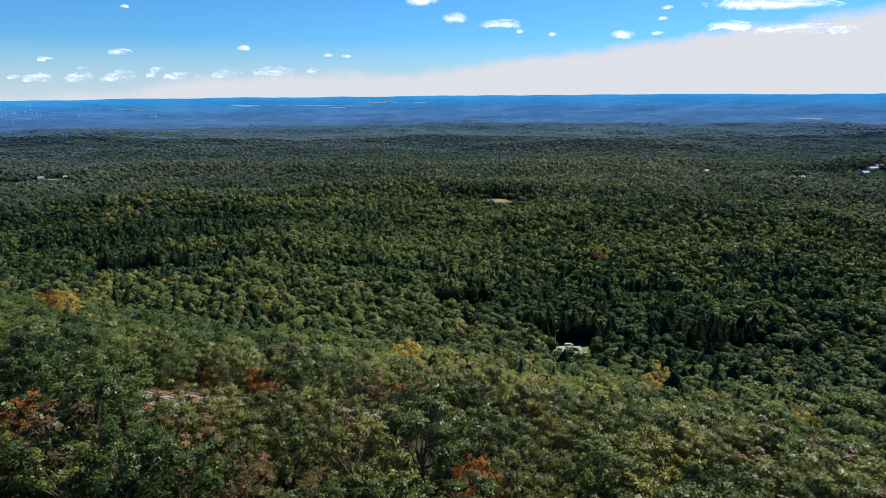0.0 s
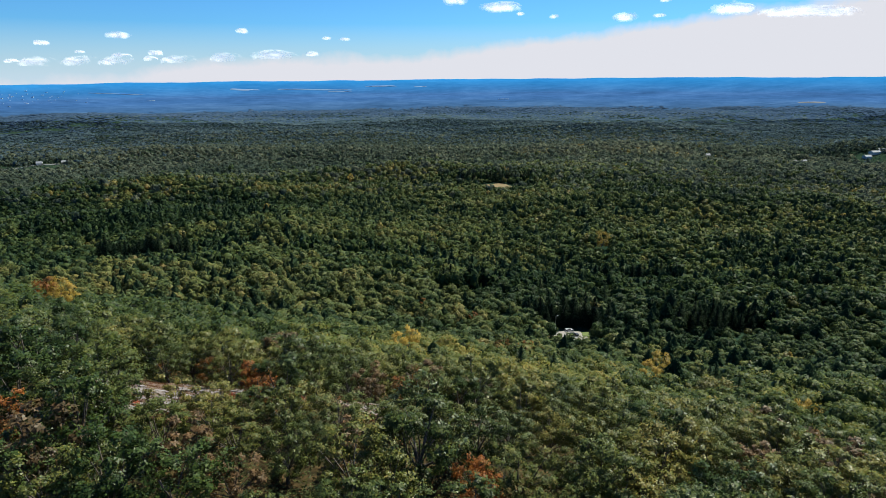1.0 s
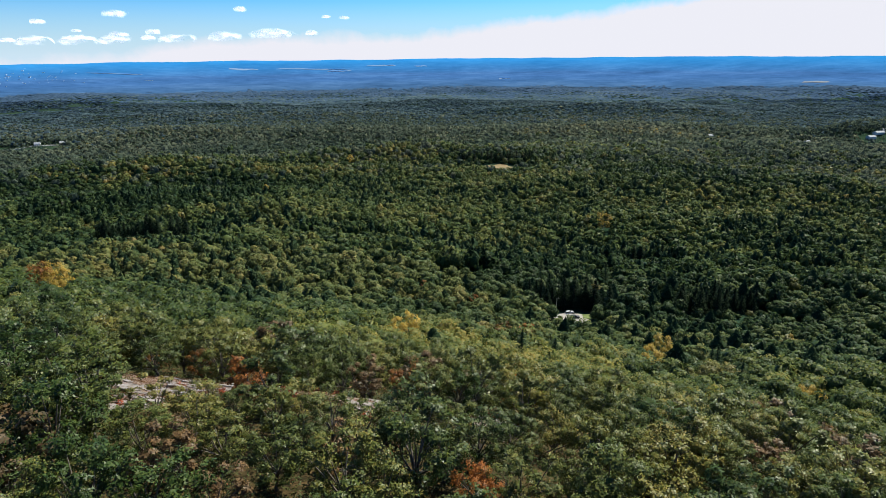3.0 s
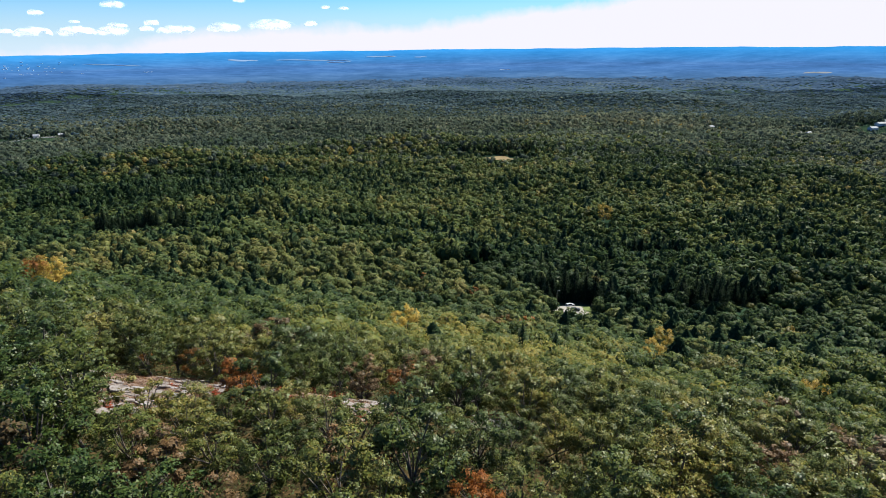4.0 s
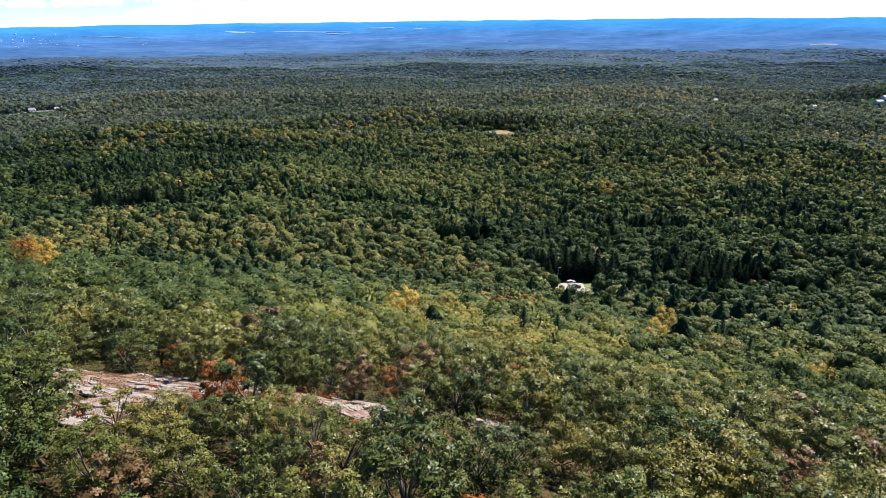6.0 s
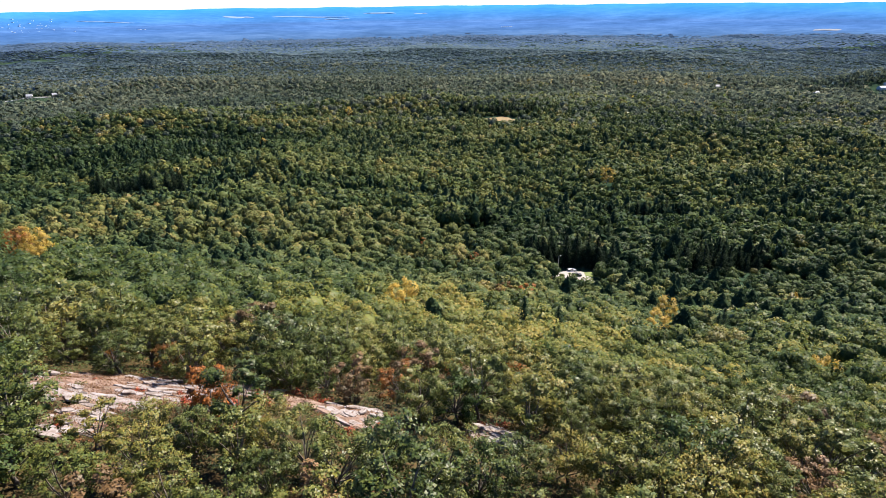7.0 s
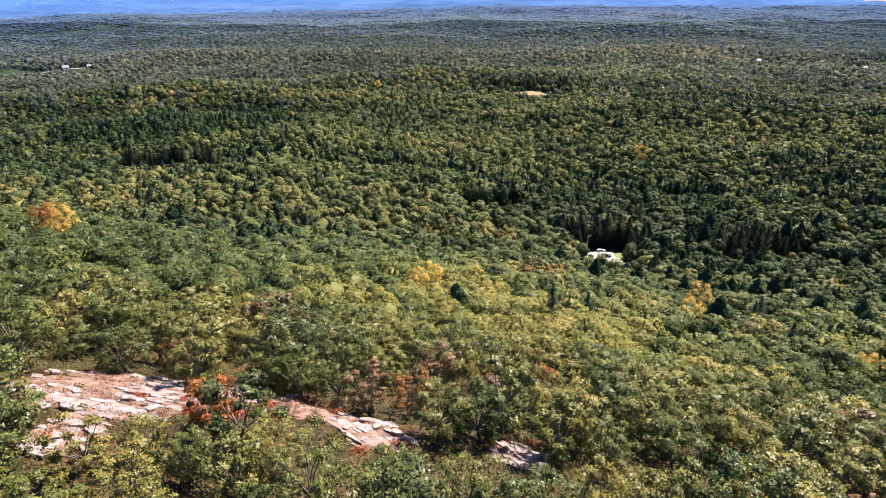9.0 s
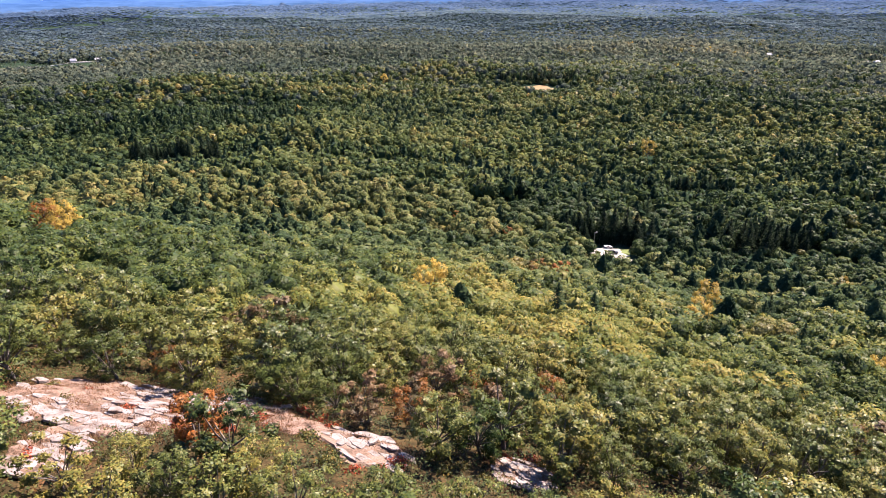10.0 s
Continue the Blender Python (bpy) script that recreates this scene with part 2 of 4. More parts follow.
def cloud_stuff():
    """White vapour, thick in the middle and frayed into wisps towards the rim."""
    m, nodes, links = material("cloud_vapour")
    d, t, mix, out, lit, both, clear, thin_ = (nodes.new("ShaderNode" + k) for k in ("BsdfDiffuse", "BsdfTranslucent", "MixShader", "OutputMaterial", "Emission", "AddShader", "BsdfTransparent", "MixShader"))
    # faint added glow in place of sunlight scattered through the backlit clouds
    lit.inputs[0].default_value, lit.inputs[1].default_value = (0.92, 0.95, 1.0, 1), 0.16
    d.inputs[0].default_value = t.inputs[0].default_value = (0.96, 0.96, 0.97, 1)
    mix.inputs[0].default_value = 0.5
    links.new(d.outputs[0], mix.inputs[1])
    links.new(t.outputs[0], mix.inputs[2])
    links.new(mix.outputs[0], both.inputs[0])
    links.new(lit.outputs[0], both.inputs[1])
    spot, across = nodes.new("ShaderNodeVectorMath"), nodes.new("ShaderNodeVectorMath")
    spot.operation, across.operation = "SUBTRACT", "MULTIPLY"
    spot.inputs[1].default_value, across.inputs[1].default_value = (0.5, 0.5, 0.38), (2.0, 0.0, 1.9)
    links.new(nodes.new("ShaderNodeTexCoord").outputs["Generated"], spot.inputs[0])
    links.new(spot.outputs[0], across.inputs[0])
    away = nodes.new("ShaderNodeVectorMath")
    away.operation = "LENGTH"
    links.new(across.outputs[0], away.inputs[0])
    fray = math_node(nodes, links, "MULTIPLY", math_node(nodes, links, "SUBTRACT", noise_node(nodes, links, 0.013, 4, 0.5), 0.5), 1.3)
    body = colours(nodes, links, math_node(nodes, links, "ADD", away.outputs["Value"], fray), [(0.12, (0.82, 0.82, 0.82)), (0.45, (0.45, 0.45, 0.45)), (0.85, (0.0, 0.0, 0.0))])
    links.new(body, thin_.inputs[0])
    links.new(clear.outputs[0], thin_.inputs[1])
    links.new(both.outputs[0], thin_.inputs[2])
    links.new(thin_.outputs[0], out.inputs[0])
    return m


cloud_vapour = cloud_stuff()


def forest_floor():
    """Leaf litter near by, closed woods further off, then a plain with blue haze painted in."""
    m, nodes, links = material("forest_floor")
    g = nodes.new("ShaderNodeNewGeometry")
    litter = colours(nodes, links, noise_node(nodes, links, 1.4, 10, 0.75), [(0.36, (0.014, 0.013, 0.008)), (0.5, (0.040, 0.030, 0.015)), (0.6, (0.075, 0.050, 0.024)), (0.7, (0.036, 0.044, 0.015))])
    woods = colours(nodes, links, noise_node(nodes, links, 0.05, 8, 0.7), [(0.3, (0.012, 0.026, 0.016)), (0.6, (0.026, 0.046, 0.028)), (0.75, (0.044, 0.062, 0.036))])
    streak = nodes.new("ShaderNodeVectorMath")
    streak.operation = "MULTIPLY"
    streak.inputs[1].default_value = (0.010, 0.016, 0.0)
    links.new(g.outputs["Position"], streak.inputs[0])
    cover = noise_node(nodes, links, 1.0, 10, 0.72, streak.outputs[0])
    broad_cover = noise_node(nodes, links, 0.22, 5, 0.6, streak.outputs[0])
    cover = math_node(nodes, links, "ADD", math_node(nodes, links, "MULTIPLY", cover, 0.5), math_node(nodes, links, "MULTIPLY", broad_cover, 0.5))
    # distance haze put into the plain's colour, bluer outwards
    near_haze_plain = colours(nodes, links, cover, [(0.38, (0.024, 0.052, 0.096)), (0.5, (0.038, 0.077, 0.134)), (0.62, (0.06, 0.106, 0.17))])
    far_haze_plain = colours(nodes, links, cover, [(0.38, (0.023, 0.066, 0.162)), (0.5, (0.035, 0.092, 0.222)), (0.62, (0.053, 0.125, 0.276))])
    # the lightest haze, painted azure along the horizon
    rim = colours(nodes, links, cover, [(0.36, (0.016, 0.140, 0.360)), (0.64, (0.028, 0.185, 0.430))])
    flat = nodes.new("ShaderNodeVectorMath")
    flat.operation = "MULTIPLY"
    flat.inputs[1].default_value = (1, 1, 0)
    links.new(g.outputs["Position"], flat.inputs[0])
    length = nodes.new("ShaderNodeVectorMath")
    length.operation = "LENGTH"
    links.new(flat.outputs[0], length.inputs[0])
    r = length.outputs["Value"]

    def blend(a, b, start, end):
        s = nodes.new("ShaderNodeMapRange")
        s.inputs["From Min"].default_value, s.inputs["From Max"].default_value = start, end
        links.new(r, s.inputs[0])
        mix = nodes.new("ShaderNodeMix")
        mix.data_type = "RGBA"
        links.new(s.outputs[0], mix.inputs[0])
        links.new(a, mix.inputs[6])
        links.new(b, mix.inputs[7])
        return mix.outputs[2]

    c = blend(blend(blend(blend(litter, woods, 55, 110), near_haze_plain, 2850, 3250), far_haze_plain, 2900, 3700), rim, 3950, 4500)
    p, out = nodes.new("ShaderNodeBsdfPrincipled"), nodes.new("ShaderNodeOutputMaterial")
    links.new(c, p.inputs["Base Color"])
    p.inputs["Roughness"].default_value, p.inputs["Specular IOR Level"].default_value = 1.0, 0.0
    bump = nodes.new("ShaderNodeBump")
    bump.inputs["Strength"].default_value, bump.inputs["Distance"].default_value = 0.05, 2.0
    s = nodes.new("ShaderNodeMapRange")
    s.inputs["From Min"].default_value, s.inputs["From Max"].default_value = 1500, 2400
    links.new(r, s.inputs[0])
    links.new(math_node(nodes, links, "MULTIPLY", noise_node(nodes, links, 0.035, 5, 0.6), s.outputs[0]), bump.inputs["Height"])
    links.new(bump.outputs[0], p.inputs["Normal"])
    links.new(p.outputs[0], out.inputs[0])
    return m


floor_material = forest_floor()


# ---- the lie of the land ----
def lattice(ix, iy, seed):
    h = np.sin(ix * 127.1 + iy * 311.7 + seed * 74.7) * 43758.5453
    return h - np.floor(h)


def rough(x, y, size, seed=0):
    """Smooth noise from -1 to 1 with bumps of about that size."""
    x, y = np.asarray(x, float) / size, np.asarray(y, float) / size
    ix, iy = np.floor(x), np.floor(y)
    fx, fy = x - ix, y - iy
    fx, fy = fx * fx * (3 - 2 * fx), fy * fy * (3 - 2 * fy)
    a = lattice(ix, iy, seed) * (1 - fx) + lattice(ix + 1, iy, seed) * fx
    b = lattice(ix, iy + 1, seed) * (1 - fx) + lattice(ix + 1, iy + 1, seed) * fx
    return 2 * (a * (1 - fy) + b * fy) - 1


def ramp(a, b, v):
    s = np.clip((np.asarray(v, float) - a) / (b - a), 0, 1)
    return s * s * (3 - 2 * s)


PROFILE_D = [-400, -60, 0, 14, 21, 28, 36, 45, 70, 100, 145, 200, 250, 300, 350, 430, 600, 840, 1200, 1800, 2600, 3200, 4000, 4500, 4990]
PROFILE_Z = [-90, -12, -10.5, -15.6, -18.0, -19.2, -22.0, -26.8, -39.4, -53.8, -74.8, -100.5, -115, -118, -121, -135, -146, -156, -166, -181, -190, -175, -125, -41, -85]
HILLS = [(-560, 1750, 420, 160, 13), (560, 1900, 330, 180, 20), (960, 1180, 230, 140, 40), (-900, 1500, 300, 200, 8), (-60, 880, 200, 60, 22), (-330, 740, 210, 55, 24), (-620, 700, 160, 60, 16),
         (40, 2450, 420, 160, 14), (-300, 560, 200, 50, 10), (330, 640, 220, 60, 14), (-1500, 2500, 600, 300, 24), (1700, 2600, 600, 300, 20), (330, 1240, 300, 80, 13), (-150, 480, 120, 40, 9),
         (-700, 1330, 260, 80, 9), (160, 470, 110, 40, 9), (-200, 1220, 240, 80, 9), (-85, 102, 42, 40, 2.5)]


def ground(x, y):
    x, y = np.asarray(x, float), np.asarray(y, float)
    r = np.hypot(x, y)
    w = ramp(150, 900, r)
    d = y * (1 - w) + r * w
    z = np.interp(d, PROFILE_D, PROFILE_Z)
    z = z - (0.115 + 0.03 * ramp(40, 90, r)) * 110 * np.tanh(x / 110) * (1 - ramp(250, 700, r))
    z = z - 0.11 * np.clip(x, 0, 60) * (1 - ramp(60, 140, r))
    for hx, hy, sx, sy, h in HILLS:
        z = z + h * np.exp(-((x - hx) / sx) ** 2 - ((y - hy) / sy) ** 2)
    size = np.clip(r / 150, 0.15, 9) * (1 - 0.5 * ramp(2600, 3800, r))
    z = z + size * (0.5 * rough(x, y, 190, 3) * ramp(60, 400, r) * 2 + 0.35 * rough(x, y, 60, 5) * ramp(30, 200, r)) + 0.25 * rough(x, y, 9, 7)
    return z


# ---- ground sheet ----
def np_mesh(name, verts, tris, mats, shade=None, bough=None, smooth=False):
    """A mesh from arrays of points and triangles, with a shade and the way out of the crown for each point."""
    me = bpy.data.meshes.new(name)
    verts, tris = np.asarray(verts, np.float32), np.asarray(tris, np.int32)
    me.vertices.add(len(verts))
    me.vertices.foreach_set("co", verts.ravel())
    me.loops.add(tris.size)
    me.loops.foreach_set("vertex_index", tris.ravel())
    me.polygons.add(len(tris))
    me.polygons.foreach_set("loop_start", np.arange(0, tris.size, 3, dtype=np.int32))
    for m in mats:
        me.materials.append(m)
    me.polygons.foreach_set("use_smooth", np.full(len(tris), smooth))
    if shade is not None:
        me.attributes.new("shade", "FLOAT", "POINT").data.foreach_set("value", np.asarray(shade, np.float32))
    if bough is not None:
        bough = bough / np.maximum(np.linalg.norm(bough, axis=1, keepdims=True), 1e-6)
        me.attributes.new("bough", "FLOAT_VECTOR", "POINT").data.foreach_set("vector", np.asarray(bough, np.float32).ravel())
    me.update(calc_edges=True)
    return me


def sheet(ring, turn):
    """Points and triangles of a disc with those radii and angles, draped over the land."""
    rr, aa = np.meshgrid(ring, turn, indexing="ij")
    x, y = rr * np.sin(aa), rr * np.cos(aa)
    n, k = rr.shape
    i = np.arange(n - 1)[:, None] * k + np.arange(k)[None, :]
    j = np.arange(n - 1)[:, None] * k + (np.arange(k)[None, :] + 1) % k
    tris = np.concatenate([np.stack([i, i + k, j + k], -1).reshape(-1, 3), np.stack([i, j + k, j], -1).reshape(-1, 3)])
    return np.stack([x, y, ground(x, y)], -1).reshape(-1, 3), tris


turns = np.radians(np.concatenate([np.linspace(-55, 55, 260), np.linspace(58, 302, 60)]))
gv, gt = sheet(np.concatenate([[0.01], np.geomspace(6, 4990, 190)]), turns)
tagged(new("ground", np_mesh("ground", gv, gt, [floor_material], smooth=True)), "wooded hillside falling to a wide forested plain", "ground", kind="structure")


# ---- trees ----
def blades(centre, normal, size, rng, width=0.62, fold=0.0):
    """Pointed leaves, one triangle each."""
    n = normal / np.linalg.norm(normal, axis=1, keepdims=True)
    u = np.cross(n, rng.normal(size=n.shape))
    u /= np.linalg.norm(u, axis=1, keepdims=True)
    v = np.cross(n, u)
    s = size[:, None]
    q = np.stack([centre + u * s * 0.62 + n * s * fold, centre - u * s * 0.38 + v * s * width * 0.62, centre - u * s * 0.38 - v * s * width * 0.62], 1)
    return q.reshape(-1, 3), np.arange(len(centre) * 3).reshape(-1, 3)


def dome(rings=3, spokes=7):
    """A low dome of one, open below."""
    v, t = [(0, 0, 1.0)], []
    for i in range(1, rings + 1):
        a = i / rings * 1.9
        for j in range(spokes):
            b = (j + 0.5 * (i % 2)) / spokes * 2 * math.pi
            v.append((math.sin(a) * math.cos(b), math.sin(a) * math.sin(b), math.cos(a)))
    for j in range(spokes):
        t.append((0, 1 + j, 1 + (j + 1) % spokes))
        for i in range(rings - 1):
            a, b = 1 + i * spokes + j, 1 + i * spokes + (j + 1) % spokes
            c, d = a + spokes, b + spokes
            t += [(a, c, d), (a, d, b)]
    return np.array(v), np.array(t)


def tube(path, radii, sides=6):
    """A tapered round stick along a path."""
    path, v, t = [Vector(p) for p in path], [], []
    for i, (p, r) in enumerate(zip(path, radii)):
        d = (path[min(i + 1, len(path) - 1)] - path[max(i - 1, 0)]).normalized()
        a = d.orthogonal().normalized()
        b = d.cross(a)
        v += [p + (a * math.cos(2 * math.pi * k / sides) + b * math.sin(2 * math.pi * k / sides)) * r for k in range(sides)]
    for i in range(len(path) - 1):
        for k in range(sides):
            a, b = i * sides + k, i * sides + (k + 1) % sides
            t += [(a, b, b + sides), (a, b + sides, a + sides)]
    return np.array([tuple(p) for p in v]), np.array(t)


def joined(pieces):
    v, t, n = [], [], 0
    for a, b in pieces:
        v.append(a)
        t.append(np.asarray(b) + n)
        n += len(a)
    return np.concatenate(v), np.concatenate(t)


def oak(seed, leaf_count=6000, clumps=30, sparse=0.0):
    """Points of a trunk with limbs and of a leafy crown, for a tree one high unit of 4.2 m and about as wide."""
    rng = np.random.default_rng(seed)
    height, width, stretch = 4.2, 4.4, rng.uniform(0.82, 1.22)
    centres, radii = [], []
    for k in range(clumps):
        a, f = 2.4 * k + rng.uniform(-0.6, 0.6), (k + 0.5) / clumps
        girth = math.sin(math.pi * min(0.97, 0.12 + 0.80 * (1 - f))) ** 0.6 * rng.uniform(0.45, 1.1)
        centres.append((math.cos(a) * girth * width * 0.40 * stretch, math.sin(a) * girth * width * 0.40 / stretch, height * (0.24 + 0.68 * f + rng.uniform(-0.10, 0.10))))
        radii.append(rng.uniform(0.30, 0.68) * (1 - 0.15 * sparse))
    centres, radii = np.array(centres), np.array(radii)
    # each clump carries a handful of leafy twigs, and each twig a tuft of leaves
    twigs = clumps * 16
    which = np.arange(twigs) % clumps
    way = rng.normal(size=(twigs, 3)) + [0, 0, 0.40]
    way /= np.linalg.norm(way, axis=1, keepdims=True)
    tip = centres[which] + way * (radii[which] * rng.uniform(0.50, 1.05, twigs))[:, None] * [1, 1, 0.62]
    depth = np.sort(np.linalg.norm((tip[:, None] - centres[None]) / [1, 1, 0.62], axis=2) / radii[None], axis=1)[:, 0]
    keep = np.flatnonzero(depth > 0.45)
    tip, way = tip[keep], way[keep]
    pick = rng.integers(0, len(tip), leaf_count)
    p = tip[pick] + rng.normal(0, 0.090, (leaf_count, 3)) * [1, 1, 0.7]
    crown = blades(p, way[pick] * 0.70 + [0, 0, 0.40] + rng.normal(size=p.shape) * 0.42, rng.uniform(0.080, 0.165, leaf_count) * math.sqrt(4200 / leaf_count) ** 0.7, rng, 0.70)
    out = np.repeat(way[pick] * 0.65 + (p - [0, 0, height * 0.45]) / [width, width, height] * 0.9 + [0, 0, 0.12], 3, 0)
    sticks = []
    lean = rng.uniform(-0.25, 0.25, 2)
    fork = np.array([lean[0], lean[1], height * 0.26])
    sticks.append(tube([(0, 0, -0.5), (0.03, 0.02, 0.3), tuple(fork)], (0.15, 0.12, 0.09)))
    for k in range(0, clumps):
        if k % 2:
            continue
        end = centres[k] + [0, 0, 0.1]
        mid = fork * 0.55 + end * 0.45 + rng.uniform(-0.15, 0.15, 3)
        sticks.append(tube([tuple(fork + [0, 0, -0.1 * (k % 3)]), tuple(mid), tuple(end)], (0.055, 0.035, 0.012), 4))
    return joined(sticks), (*crown, out)


def pine(seed, tiers=26, spokes=15, leaf=0.24):
    """A small conifer 5 m high: a straight stem and whorls of drooping boughs."""
    rng = np.random.default_rng(seed)
    p, w, s = [], [], []
    for i in range(tiers):
        f = i / (tiers - 1)
        reach = ((1 - f) ** 0.75 * 1.45 + 0.06) * (1 + 0.22 * math.sin(i * 2.1 + seed))
        for j in range(spokes):
            a, r = rng.uniform(0, 2 * math.pi), reach * rng.uniform(0.7, 1.15)
            for g in (0.2, 0.45, 0.65, 0.85, 1.0):
                p.append((math.cos(a) * r * g, math.sin(a) * r * g, 0.7 + f * 4.2 - 0.28 * r * g + rng.uniform(-0.06, 0.06)))
                w.append((math.cos(a) * 0.5 + rng.normal() * 0.3, math.sin(a) * 0.5 + rng.normal() * 0.3, 0.8))
                s.append(leaf * rng.uniform(0.7, 1.2) * (0.55 + 0.45 * (1 - f)))
    crown = (*blades(np.array(p), np.array(w), np.array(s), rng, 0.5, -0.1), np.repeat(np.array(w), 3, 0))
    return tube([(0, 0, -0.5), (0, 0, 2.5), (0, 0, 4.9)], (0.12, 0.07, 0.015)), crown


def tree(name, stick, crown, mat, label, category, group):
    root = tagged(new(name), label, category, group)
    trunk, top = new("trunk", np_mesh("trunk", *stick, [bark], smooth=True)), new("crown", np_mesh("crown", *crown[:2], [mat], bough=crown[2]))
    trunk.parent = top.parent = root
    return root


def stand(x, y, spin=0.0, size=1.0, tall=1.0, sink=0.05):
    return Matrix.LocRotScale((x, y, float(ground(x, y)) - sink), Euler((0, 0, spin)), (size, size, size * tall))


class Grove:
    """Trees of one kind: a few different ones are built, and every next one is a copy."""

    def __init__(self, name, build, seeds, mat, label, category, group):
        self.spare = [(build(s), s) for s in seeds]
        self.made, self.turn, self.tags = {}, 0, (name, mat, label, category, group)

    def add(self, x, y, spin, size, tall=1.0, sink=0.05):
        k = self.turn % len(self.spare)
        self.turn += 1
        m = stand(x, y, spin, size, tall, sink)
        if k not in self.made:
            name, mat, label, category, group = self.tags
            self.made[k] = tree(name, *self.spare[k][0], mat, label, category, group)
            self.made[k].matrix_basis = m
            return self.made[k]
        ob = copy_thing(self.made[k], Matrix.Identity(4))
        ob.matrix_basis = m
        return ob


GROUP = "trees on the upper slope"
oaks = Grove("oak_tree", oak, range(8), oak_leaves, "low broad green oak on the upper rocky slope", "tree", GROUP)
dusky = Grove("oak_tree", oak, range(70, 75), dusky_leaves, "low broad dark green oak on the upper rocky slope", "tree", GROUP)
lesser = Grove("oak_tree", lambda s: oak(s, 3800), range(10, 16), oak_leaves, "low broad green oak on the upper rocky slope", "tree", GROUP)
gold = Grove("maple_tree", oak, (21, 22), gold_leaves, "small maple with golden yellow autumn leaves", "tree", GROUP)
orange = Grove("maple_tree", oak, (31, 32), orange_leaves, "small maple turned bright orange among green oaks", "tree", GROUP)
amber = Grove("maple_tree", lambda s: oak(s, 3200, 18, 0.6), (36, 37), orange_leaves, "thin maple with sparse orange leaves above pale granite", "tree", GROUP)
rust = Grove("oak_tree", lambda s: oak(s, 2800, 18, 0.6), (41, 42), rust_leaves, "thin oak with sparse rust-brown leaves and bare twigs", "tree", GROUP)
thin = Grove("oak_tree", lambda s: oak(s, 3600, 17, 0.7), (51, 52, 53), oak_leaves, "open-crowned oak sapling with its limbs showing", "tree", GROUP)
pines = Grove("pine_tree", pine, (61, 62, 63), pine_needles, "small dark conifer standing among the oaks", "tree", GROUP)

tall_pines = Grove("pine_tree", lambda s: pine(s, 26, 13, 0.27), (64, 65, 66, 67), shaded_needles, "tall dark conifer in a stand at the edge of a clearing", "tree", "conifers by the clearings")

# bare rock: middle, half length, half width, turn
LEDGES = [(-18.4, 37.2, 6.2, 3.9, -0.12), (-12.4, 38.8, 3.6, 2.0, -0.2), (-17.2, 31.6, 1.7, 2.6, 0.3), (-4.2, 34.8, 2.0, 1.6, -0.3), (3.2, 35.0, 1.7, 1.5, -0.4), (-8.6, 36.8, 1.8, 1.4, 0.2), (-6.4, 36.0, 1.7, 0.9, -0.6)]


def on_rock(x, y, grow=1.0):
    hit = np.zeros(np.shape(x), bool)
    for cx, cy, a, b, w in LEDGES:
        u, v = (x - cx) * math.cos(w) + (y - cy) * math.sin(w), -(x - cx) * math.sin(w) + (y - cy) * math.cos(w)
        hit |= (u / (a * grow)) ** 2 + (v / (b * grow)) ** 2 < 1
    return hit


